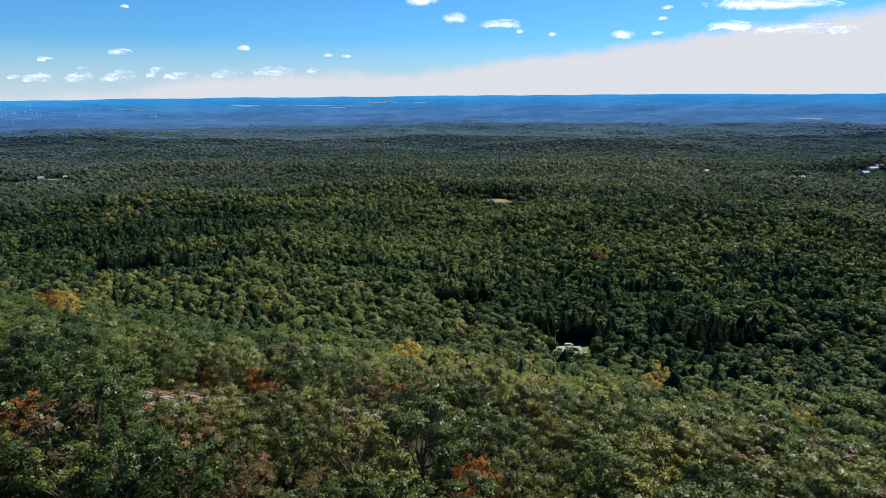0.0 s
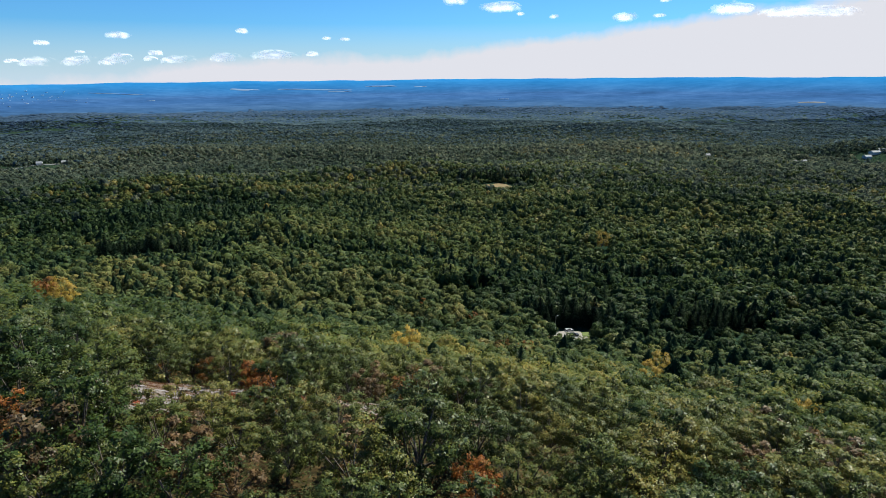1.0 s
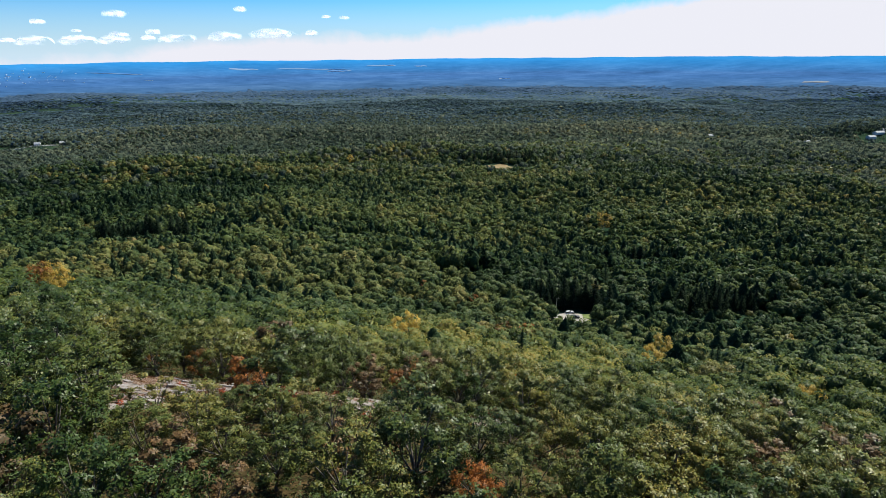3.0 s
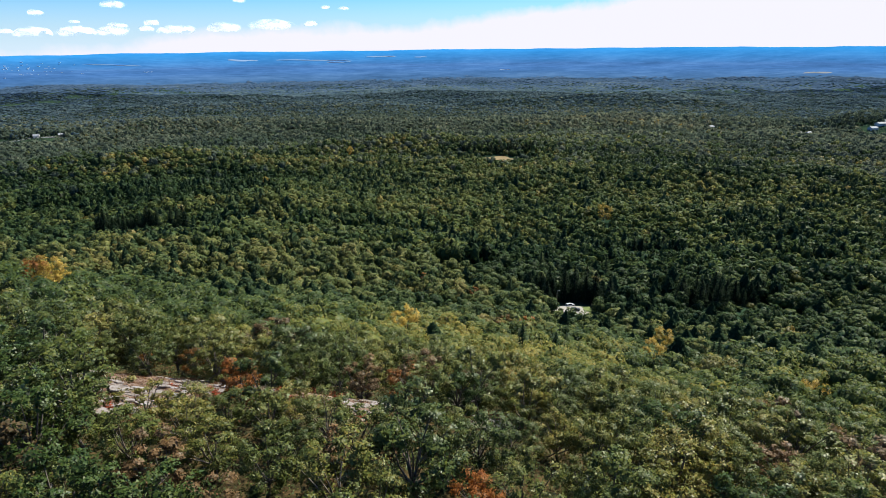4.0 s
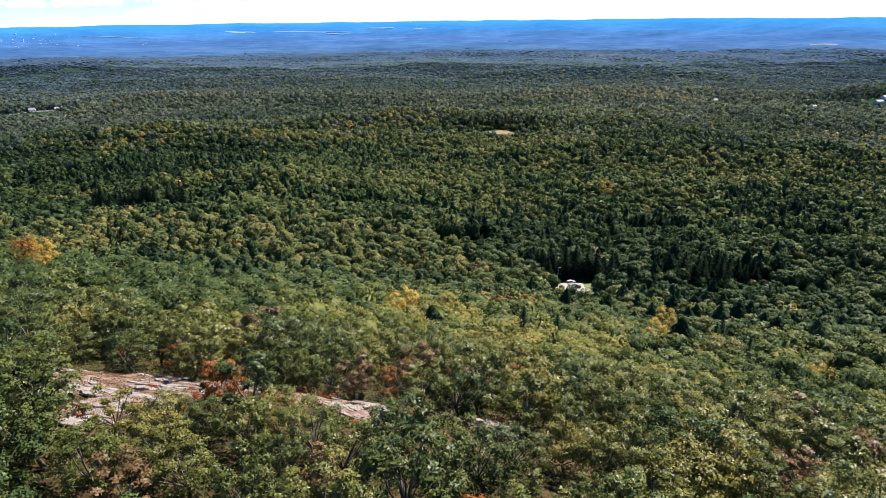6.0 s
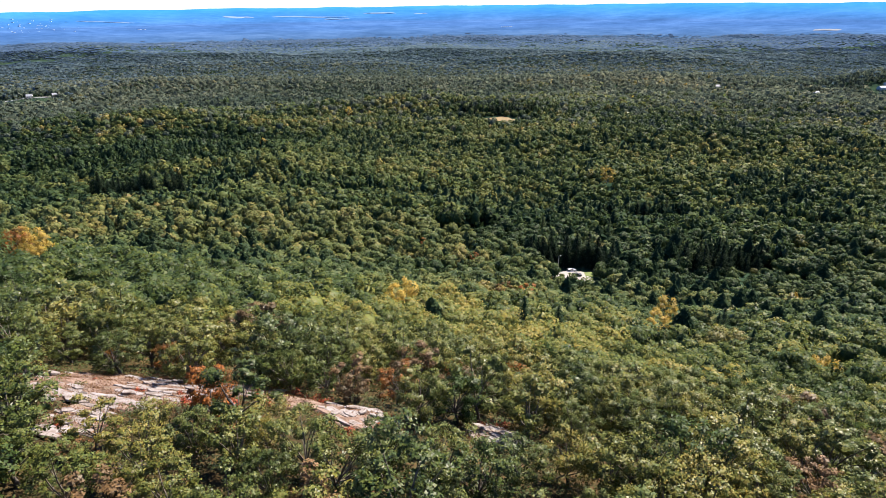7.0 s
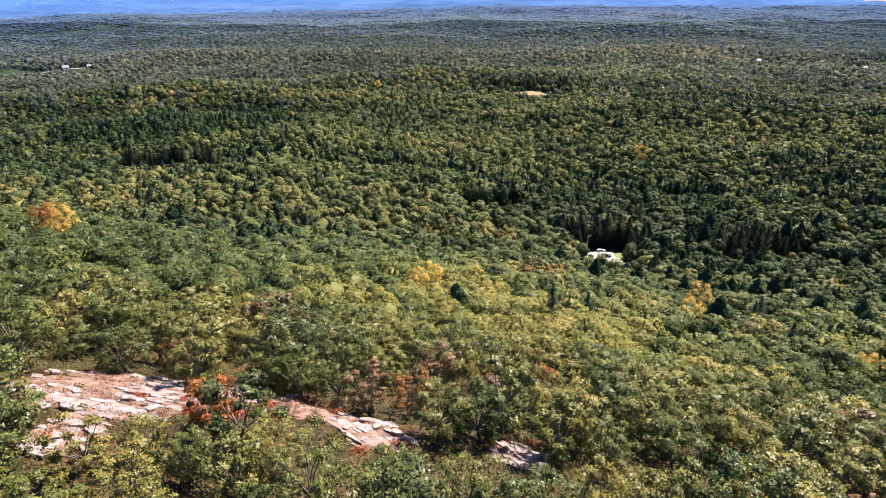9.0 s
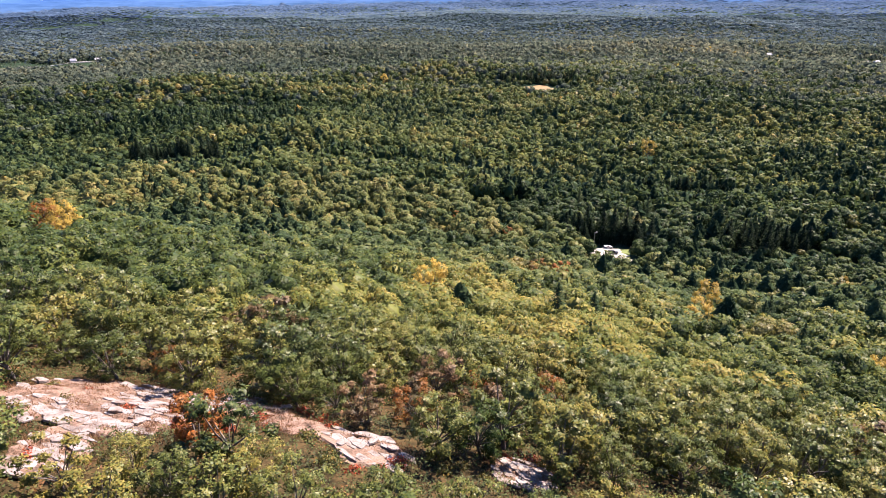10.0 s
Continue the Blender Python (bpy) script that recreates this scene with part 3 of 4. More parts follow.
# single trees that stand out: kind, x, y, size
SINGLE = [
    (dusky, -18.9, 30.2, 1.0), (dusky, -22.4, 33.4, 1.05), (oaks, -5.6, 28.6, 0.74), (oaks, -2.2, 28.9, 0.68), (oaks, 0.6, 29.2, 0.68), (oaks, 3.6, 29.6, 0.66), (oaks, 6.2, 30.6, 0.76), (lesser, -8.2, 28.4, 0.76), (lesser, -3.8, 27.0, 0.8), (lesser, 1.9, 27.2, 0.8), (thin, -9.6, 32.2, 0.98), (amber, -11.2, 32.8, 0.82), (oaks, -12.6, 30.2, 0.56), (thin, -14.6, 29.0, 0.64), (oaks, -10.6, 29.4, 0.6),
    (oaks, -7.6, 30.2, 0.7), (oaks, -2.6, 30.4, 0.5), (oaks, -1.0, 35.4, 0.85), (dusky, 1.0, 36.0, 0.82), (thin, 4.9, 35.2, 0.95), (oaks, 7.6, 35.2, 0.66),
    (rust, -5.4, 38.4, 0.7), (amber, -2.6, 39.0, 0.75), (oaks, -7.2, 39.6, 0.6), (oaks, 8.6, 42.2, 1.0), (oaks, 11.4, 36.8, 0.85), (oaks, 17.2, 42.4, 1.0),
    (dusky, -15.8, 26.0, 0.8), (oaks, -18.4, 26.2, 0.84), (dusky, -20.8, 27.2, 0.92), (amber, -20.0, 24.6, 0.62), (dusky, -13.0, 25.0, 0.74), (dusky, -23.0, 30.6, 1.1), (rust, -11.2, 23.6, 0.75),
    (orange, -18.4, 43.0, 0.60), (orange, -12.0, 35.9, 0.44), (orange, 5.9, 48.0, 0.72), (orange, 1.3, 48.6, 0.58), (rust, -3.1, 41.1, 0.55), (rust, -5.0, 37.6, 0.50), (rust, -12.4, 44.8, 0.6), (orange, -22.6, 44.2, 0.42),
    (rust, 19.4, 32.4, 0.74), (rust, 20.6, 33.4, 0.6), (orange, 1.5, 23.2, 0.62), (rust, -8.6, 21.6, 0.6), (rust, -4.2, 24.8, 0.65), (amber, -17.8, 21.4, 0.7),
    (gold, 61.5, 154.5, 1.65), (gold, 45, 119, 1.2), (gold, -7.4, 101, 1.25), (gold, -9.6, 101, 0.55), (gold, 126, 455, 2.4), (gold, 121, 196, 1.0), (orange, 83.5, 128, 0.72), (gold, 60.8, 88.4, 0.95), (gold, -130, 822, 2.3),
    (orange, -71, 99.5, 1.2), (gold, -69, 101, 1.3), (gold, -74.5, 106, 1.2), (gold, -66, 96.5, 0.9), (gold, -38.6, 107, 0.7), (gold, -40, 62, 0.34), (amber, 29.6, 203, 1.6), (amber, 21.7, 207, 1.4), (amber, -10.8, 280, 1.1), (amber, 14, 269, 1.1),
    (gold, -196, 644, 1.7), (gold, 28.2, 87.4, 0.5), (gold, 158.6, 249.5, 0.95),
    (pines, 14.6, 104, 1.75), (pines, 21.0, 104.5, 1.65), (pines, 55.5, 101, 1.7), (pines, 88, 187, 1.6), (pines, 111, 232, 1.8), (pines, 33, 283, 1.9), (pines, 13, 226, 1.5), (pines, 6, 224, 1.3), (pines, 123.5, 196, 1.6), (pines, 49, 195, 1.3),
    (pines, 95, 331, 2.4), (pines, 93, 474, 2.2), (pines, 58, 339, 2.0), (pines, 73, 145, 1.9), (pines, 66, 134, 1.7), (pines, 84, 152, 1.7),
]
for grove, x, y, size in SINGLE:
    far_off = y > 56 and grove is not pines
    grove.add(x, y, x * 1.7 + y, size * (1.2 if far_off else 1.0), 1.3 if far_off else 1.0)

# stands of tall conifers that close the clearings: from, to, how many, size
rng = np.random.default_rng(77)
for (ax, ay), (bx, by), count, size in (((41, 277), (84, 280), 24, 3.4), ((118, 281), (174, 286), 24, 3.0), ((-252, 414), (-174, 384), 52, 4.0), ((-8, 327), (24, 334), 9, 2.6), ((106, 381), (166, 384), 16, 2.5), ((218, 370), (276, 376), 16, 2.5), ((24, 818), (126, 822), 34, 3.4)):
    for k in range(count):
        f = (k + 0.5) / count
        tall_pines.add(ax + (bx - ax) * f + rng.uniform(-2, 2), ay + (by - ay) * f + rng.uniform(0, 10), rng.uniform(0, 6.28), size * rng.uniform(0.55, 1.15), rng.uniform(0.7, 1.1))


def scatter(rng, near, far, spacing, spread=0.86, pad=6.0):
    """Places in the fan of land ahead, one to a jittered cell whose size grows with the distance."""
    out, y = [], near
    while y < far:
        s = spacing(y)
        x = np.arange(-y * spread - pad, y * (spread - 0.09) + pad, s) + rng.uniform(0, s)
        out.append(np.stack([x + rng.uniform(-0.5, 0.5, len(x)) * s, y + rng.uniform(-0.5, 0.5, len(x)) * s], -1))
        y += s * 0.95
    return np.concatenate(out)


rng = np.random.default_rng(5)
taken = np.array([(x, y) for _, x, y, _ in SINGLE])
for x, y in scatter(rng, 19, 60, lambda d: 2.45 + 0.014 * d, 0.84, 3):
    if on_rock(x, y, 1.08) or np.min(np.hypot(*(taken - (x, y)).T)) < 1.9:
        continue
    if 29.6 < y < 34.5 and -22 < x < -9 or 30.2 < y < 34.5 and -9 < x < 5 or 28.8 < y < 31.5 and x < -15.5:
        continue
    size = (0.78 + 0.0050 * y) * rng.uniform(0.72, 1.25)
    if 26 < y < 30 and -15.5 < x < 7:
        size *= 0.72 if x > -9 else 1.0
    kind = rng.random()
    (rust if kind < 0.02 else thin if kind < 0.10 else dusky if kind < (0.70 if x < -8 and y < 36 else 0.45 if x > 10 else 0.14) else oaks if y < 44 else lesser).add(float(x), float(y), rng.uniform(0, 6.28), size, rng.uniform(0.85, 1.12))


# ---- woods further down: countless trees, one sheet of crowns to each belt and kind ----
def clump_crown(seed, lumps, sprays, size, core=True):
    """A round crown about one wide and one high: leafy sprays over rounded lumps that stand side by side, with gaps between them."""
    rng = np.random.default_rng(seed)
    mids, sizes = [], []
    long = rng.uniform(0.78, 1.28)
    for k in range(lumps):
        a, d = 2.4 * k + rng.uniform(-0.5, 0.5), math.sqrt(k / max(lumps - 0.4, 1))
        sizes.append(0.44 if lumps == 1 else rng.uniform(0.65, 1.3) * 0.40 / lumps ** 0.36)
        mids.append((math.cos(a) * d * 0.37 * long, math.sin(a) * d * 0.37 / long, 0.66 - 0.32 * d * d + rng.uniform(-0.14, 0.12)) if lumps > 1 else (0, 0, 0.5))
    mids, sizes = np.array(mids), np.array(sizes)
    n = sprays * 4
    which = rng.choice(lumps, n, p=sizes ** 2 / (sizes ** 2).sum())
    way = rng.normal(size=(n, 3)) + [0, 0, 0.50]
    way /= np.linalg.norm(way, axis=1, keepdims=True)
    p = mids[which] + way * sizes[which][:, None] * [1, 1, 0.85] * rng.uniform(0.78, 1.10, (n, 1))
    depth = np.min(np.linalg.norm((p[:, None] - mids[None]) / [1, 1, 0.85], axis=2) / sizes[None], axis=1)
    keep = np.flatnonzero(depth > 0.72)[:sprays]
    p, way = p[keep], way[keep]
    v, t = blades(p, way * 0.8 + [0, 0, 0.30] + rng.normal(size=p.shape) * 0.32, size * rng.uniform(0.6, 1.35, len(p)), rng, 0.75)
    out = np.repeat(way * 0.7 + (p - [0, 0, 0.40]) * 1.0, 3, 0)
    if core:
        cv, ct = dome(2, 5)
        t = np.concatenate([t, ct + len(v)])
        v, out = np.concatenate([v, cv * [0.34 * long, 0.34 / long, 0.32] + [0, 0, 0.36]]), np.concatenate([out, cv])
    return v, t, out


def round_crown(seed):
    """A low round crown for the woods on the horizon."""
    rng = np.random.default_rng(seed)
    v, t = dome(1, 6)
    return v * [0.5, 0.5, 0.5] * (1 + rng.uniform(-0.2, 0.2, (len(v), 1))) + [0, 0, 0.4], t, v * 0.5 + [0, 0, 0.9]


def spire(seed, tiers, spokes, leaf):
    """A conifer one high and about 0.45 wide."""
    rng = np.random.default_rng(seed)
    p, w, s = [], [], []
    for i in range(tiers):
        f = i / (tiers - 1)
        reach = (0.40 * (1 - f) ** 0.75 + 0.02) * rng.uniform(0.65, 1.2)
        for j in range(spokes):
            a = (j + rng.uniform(-0.4, 0.4)) / spokes * 2 * math.pi + i
            p.append((math.cos(a) * reach * 0.6, math.sin(a) * reach * 0.6, 0.2 + f * 0.78 + rng.uniform(-0.015, 0.015)))
            w.append((math.cos(a) * 0.75, math.sin(a) * 0.75, 0.7))
            s.append(max(leaf * (1 - f * 0.6), reach * 1.5) * rng.uniform(0.8, 1.2))
    v, t = dome(2, 5)
    core = (np.where(v[:, 2:] > 0.99, [0, 0, 0.96], v * [0.15, 0.15, 0.2] + [0, 0, 0.35]), t)
    v, t = blades(np.array(p), np.array(w), np.array(s), rng, 0.6, -0.08)
    return np.concatenate([v, core[0]]), np.concatenate([t, core[1] + len(v)]), np.concatenate([np.repeat(np.array(w), 3, 0), core[0] * [4, 4, 0.5]])


def woods(name, templates, at, width, height, shade, mat, label, seed, smooth=False):
    """One mesh of many crowns, each turned and sized differently."""
    rng = np.random.default_rng(seed)
    n = len(at)
    if n == 0:
        return None
    pick, spin = rng.integers(0, len(templates), n), rng.uniform(0, 6.28, n)
    z = ground(at[:, 0], at[:, 1])
    V, T, S, N, base = [], [], [], [], 0
    for k, (tv, tt, tn) in enumerate(templates):
        i = np.flatnonzero(pick == k)
        c, s = np.cos(spin[i])[:, None], np.sin(spin[i])[:, None]
        x = (tv[:, 0] * c - tv[:, 1] * s) * width[i][:, None] + at[i, 0][:, None]
        y = (tv[:, 0] * s + tv[:, 1] * c) * width[i][:, None] + at[i, 1][:, None]
        h = tv[:, 2][None, :] * height[i][:, None] + z[i][:, None]
        V.append(np.stack([x, y, h], -1).reshape(-1, 3))
        T.append((tt[None] + (np.arange(len(i)) * len(tv))[:, None, None]).reshape(-1, 3) + base)
        S.append(np.repeat(shade[i], len(tv)))
        N.append(np.stack([tn[:, 0] * c - tn[:, 1] * s, tn[:, 0] * s + tn[:, 1] * c, tn[:, 2] + 0 * c], -1).reshape(-1, 3))
        base += len(i) * len(tv)
    ob = new(name, np_mesh(name, np.concatenate(V), np.concatenate(T), [mat], np.concatenate(S), np.concatenate(N), smooth))
    return tagged(ob, label, "woods", kind="stuff")


# open ground in the woods: middle, half sizes
OPEN = [(61.5, 269, 11.5, 9), (62, 283, 23, 8), (70, 261, 6, 4), (146, 288, 28, 6), (72, 795, 26, 18), (-232, 412, 26, 15), (-192, 394, 24, 14)]
# crests and hollows where most trees have turned
TURNED = [(-395, 705, 105, 20), (-215, 735, 70, 14), (26, 205, 30, 14), (-70, 101, 9, 8), (-330, 300, 60, 30), (50, 118, 14, 9), (-25, 165, 40, 16)]
# tall woods with more conifers, their shaded sides painted darker: middle, half sizes
DARK = [(62, 292, 26, 9), (146, 296, 32, 9), (-218, 428, 44, 14), (75, 832, 60, 16), (8, 334, 20, 8), (136, 390, 34, 9), (247, 380, 34, 9), (-290, 560, 110, 70), (300, 730, 110, 70), (760, 1150, 80, 34), (-360, 985, 60, 16), (-830, 1195, 110, 26), (-130, 1010, 70, 14), (-60, 420, 60, 12), (430, 560, 80, 22)]
# young pines mixed with birch
YOUNG = [(-110, 288, 125, 44), (-215, 285, 60, 50), (-6, 268, 24, 22)]
# scrub round the far houses and the road
SCRUB = [(-856, 1104, 70, 44), (-776, 1130, 50, 46), (790, 1090, 40, 32), (652, 1090, 24, 30), (521, 1152, 12, 30)]
# lower growth in front of the tall stands
LOW = [(60, 255, 18, 6), (63, 243, 15, 10), (146, 274, 34, 9), (-232, 406, 24, 9), (-194, 388, 24, 9), (8, 319, 18, 7), (136, 372, 34, 8), (247, 361, 34, 8), (72, 774, 40, 14)]


def within(at, patches):
    hit = np.zeros(len(at), bool)
    for cx, cy, a, b in patches:
        hit |= ((at[:, 0] - cx) / a) ** 2 + ((at[:, 1] - cy) / b) ** 2 < 1
    return hit


# crests where leaves are turning, with the sunlight on them put into leaf tone
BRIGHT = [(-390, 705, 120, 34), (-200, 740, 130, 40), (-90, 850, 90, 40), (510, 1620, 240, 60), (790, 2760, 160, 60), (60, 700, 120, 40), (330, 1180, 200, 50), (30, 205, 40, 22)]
# strips of cloud shadow, painted as a darker tone of the far woods
CLOUD_SHADE = [(-640, 2730, 230, 60), (1450, 2260, 260, 70), (-1250, 2500, 200, 50), (300, 2560, 160, 40)]
# stretches of darker leaf tone; the one at 3290 m paints a cloud shadow
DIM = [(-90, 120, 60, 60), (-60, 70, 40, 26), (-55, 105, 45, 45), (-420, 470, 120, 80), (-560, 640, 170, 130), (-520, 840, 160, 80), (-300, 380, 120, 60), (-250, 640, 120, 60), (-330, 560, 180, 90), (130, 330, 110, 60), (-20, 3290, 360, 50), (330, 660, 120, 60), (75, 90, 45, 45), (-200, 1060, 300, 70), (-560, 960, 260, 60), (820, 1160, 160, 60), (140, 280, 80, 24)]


def plant(belt, near, far, spacing, leafy, needled, size, pine_share, gold_share, seed, leaf_mat, needle_mat, gold_mat):
    rng = np.random.default_rng(seed)
    at = scatter(rng, near, far, spacing)
    at = at[~within(at, OPEN + [(x, y - 1.2 * s, 1.8 * s + 1.4, 2.5 * s + 3.2) for _, x, y, s in SINGLE if y > 56])]
    r = np.hypot(at[:, 0], at[:, 1])
    at = at[rng.random(len(at)) > ramp(2950, 3280, r)]
    r = np.hypot(at[:, 0], at[:, 1])
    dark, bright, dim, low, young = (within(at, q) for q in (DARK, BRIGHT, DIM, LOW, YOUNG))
    broad = size(r) * rng.uniform(0.60, 1.45, len(at)) * np.where(low, 0.62, 1) * np.where(within(at, SCRUB), 0.33, 1)
    drift = rough(at[:, 0], at[:, 1] * 1.5, 85, 11)
    share = np.where(low, 0, np.where(r < 165, 0.12, 1) * (pine_share + (0.36 - 0.12 * ramp(600, 1100, r)) * np.clip(drift, -0.4, 1) + 0.26 * dark + 0.38 * young + 0.06 * dim - 0.1 * bright))
    needle = (rng.random(len(at)) < share) & (r < 2200) & ~within(at, [(62, 258, 20, 18)])
    golden = ~needle & (r < 1400) & (rng.random(len(at)) < gold_share * (1 + 2.0 * np.clip(rough(at[:, 0], at[:, 1], 120, 23), -0.5, 1) + 4.0 * bright) + 0.30 * within(at, TURNED))
    green = ~needle & ~golden
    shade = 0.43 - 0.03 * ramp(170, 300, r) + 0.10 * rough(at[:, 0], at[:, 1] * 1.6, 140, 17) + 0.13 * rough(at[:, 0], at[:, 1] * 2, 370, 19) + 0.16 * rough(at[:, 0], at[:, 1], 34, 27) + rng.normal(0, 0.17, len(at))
    # painted light: crests lighter, cloud-shadow strips and the fronts of tall stands darker
    shade = np.clip(shade + 0.20 * bright - 0.28 * dim - 0.22 * within(at, CLOUD_SHADE) - 0.22 * dark + 0.26 * young + 0.13 * (1 - ramp(110, 230, r)), 0.02, 0.95)
    high = broad * rng.uniform(0.80, 1.30, len(at)) * (1 - 0.45 * ramp(1300, 1800, r)) * (1 - 0.35 * ramp(1650, 2100, r)) * (1 - 0.5 * ramp(2200, 2500, r)) * (1 + 0.35 * dark)
    tall = np.where(young, 0.75, 1.0) * broad * rng.uniform(0.85, 1.35, len(at)) * (1 + 0.20 * dark) * (1 - 0.25 * ramp(500, 900, r)) * (1 - 0.45 * ramp(900, 1500, r))
    pick = rng.random(len(at))
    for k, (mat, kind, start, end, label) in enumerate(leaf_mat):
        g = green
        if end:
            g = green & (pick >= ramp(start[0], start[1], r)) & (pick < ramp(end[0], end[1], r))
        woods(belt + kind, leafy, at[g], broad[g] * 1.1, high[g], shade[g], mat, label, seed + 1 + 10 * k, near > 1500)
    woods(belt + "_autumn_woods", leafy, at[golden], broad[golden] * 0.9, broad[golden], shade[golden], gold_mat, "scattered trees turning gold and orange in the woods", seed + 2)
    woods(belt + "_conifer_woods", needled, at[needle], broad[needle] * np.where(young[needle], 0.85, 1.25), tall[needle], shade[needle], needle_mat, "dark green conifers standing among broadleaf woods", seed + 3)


LABEL = "green broadleaf woods covering the lower slope and valley"
# further off haze is painted into the leaf colours, tree by tree
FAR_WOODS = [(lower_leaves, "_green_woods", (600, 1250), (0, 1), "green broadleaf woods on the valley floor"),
             (hazed_far_leaves, "_cool_woods", (1250, 2100), (600, 1250), "broadleaf woods on the plain, cooled by haze painted into the leaves"),
             (hazed_distant_leaves, "_blue_woods", (2250, 3050), (1250, 2100), "distant woods on the plain, haze painted blue-green into the leaves"),
             (hazy_leaves, "_hazy_woods", (8000, 9000), (2250, 3050), "woods on the far plain, haze painted blue into the leaves")]
plant("upper", 58, 88, lambda d: 2.2 + 0.0150 * d, [clump_crown(s, 12, 1250, 0.047) for s in range(9)], [spire(s, 30, 12, 0.07) for s in range(3)],
      lambda r: 3.1 + 0.0185 * r, 0.02, 0.022, 100, [(upper_leaves, "_broadleaf_woods", None, None, LABEL)], upper_needles, upper_gold)
plant("slope", 88, 150, lambda d: 2.2 + 0.0150 * d, [clump_crown(s, 10, 600, 0.065) for s in range(9)], [spire(s, 24, 10, 0.09) for s in range(3)],
      lambda r: 3.1 + 0.0185 * r, 0.02, 0.022, 150, [(upper_leaves, "_broadleaf_woods", None, None, LABEL)], upper_needles, upper_gold)
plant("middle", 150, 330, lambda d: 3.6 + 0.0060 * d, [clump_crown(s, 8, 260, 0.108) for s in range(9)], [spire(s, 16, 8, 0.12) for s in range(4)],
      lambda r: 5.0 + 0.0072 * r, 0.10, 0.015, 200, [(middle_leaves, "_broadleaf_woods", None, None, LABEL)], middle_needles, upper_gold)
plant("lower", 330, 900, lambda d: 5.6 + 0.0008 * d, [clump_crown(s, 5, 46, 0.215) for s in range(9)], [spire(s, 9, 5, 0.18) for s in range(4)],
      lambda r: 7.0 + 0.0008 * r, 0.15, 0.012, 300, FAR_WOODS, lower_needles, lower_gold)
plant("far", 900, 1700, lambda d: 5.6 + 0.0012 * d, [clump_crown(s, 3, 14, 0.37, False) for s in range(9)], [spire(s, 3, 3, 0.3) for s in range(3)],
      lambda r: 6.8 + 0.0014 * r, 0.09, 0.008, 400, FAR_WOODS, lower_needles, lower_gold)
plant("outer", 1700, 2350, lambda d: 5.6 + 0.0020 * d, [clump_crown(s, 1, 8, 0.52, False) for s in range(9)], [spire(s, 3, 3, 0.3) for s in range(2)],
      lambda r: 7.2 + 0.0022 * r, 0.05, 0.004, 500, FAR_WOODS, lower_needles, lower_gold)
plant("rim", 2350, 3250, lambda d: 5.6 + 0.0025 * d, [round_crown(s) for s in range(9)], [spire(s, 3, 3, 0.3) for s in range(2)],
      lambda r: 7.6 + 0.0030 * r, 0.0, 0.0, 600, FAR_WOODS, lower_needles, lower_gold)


# ---- rock ledges with slabs, grass and shrubs ----
def link_part(name, verts, tris, mat, parent, label="", smooth=False):
    ob = new(name, np_mesh(name, verts, tris, [mat], smooth=smooth))
    ob.parent = parent
    return tagged(ob, label)


def slab_mesh(rng, long, wide, thick):
    """An irregular flat stone with a worn upper edge."""
    n = int(rng.integers(5, 8))
    a = np.sort((np.arange(n) + rng.uniform(-0.32, 0.32, n)) / n * 2 * math.pi)
    r = rng.uniform(0.7, 1.15, n)
    out = np.stack([np.cos(a) * r * long, np.sin(a) * r * wide], -1)
    rings = [np.column_stack([out * 1.03, np.full(n, -thick)]), np.column_stack([out, np.full(n, thick * 0.55)]), np.column_stack([out * 0.93, thick * (0.85 + rng.uniform(-0.12, 0.12, n))]),
             np.column_stack([out * 0.5, thick * (1.0 + rng.uniform(-0.12, 0.12, n))])]
    v = np.concatenate(rings + [np.array([[0, 0, thick * 1.02]])])
    t = []
    for k in range(3):
        for i in range(n):
            a_, b_ = k * n + i, k * n + (i + 1) % n
            t += [(a_, b_, b_ + n), (a_, b_ + n, a_ + n)]
    t += [(3 * n + i, 3 * n + (i + 1) % n, 4 * n) for i in range(n)]
    return v, np.array(t)


def ledge_height(x, y):
    """Bare rock in low steps across the slope."""
    s = (y * 0.9 + x * 0.25) / 1.7 + 0.55 * rough(x, y, 2.7, 31) + 0.2 * rough(x, y, 0.9, 33)
    step = s - np.floor(s)
    return ground(x, y) + 0.05 + 0.17 * (ramp(0.0, 0.12, step) - step) + 0.05 * rough(x, y, 0.6, 35) + 0.03 * rough(x, y, 0.27, 37)


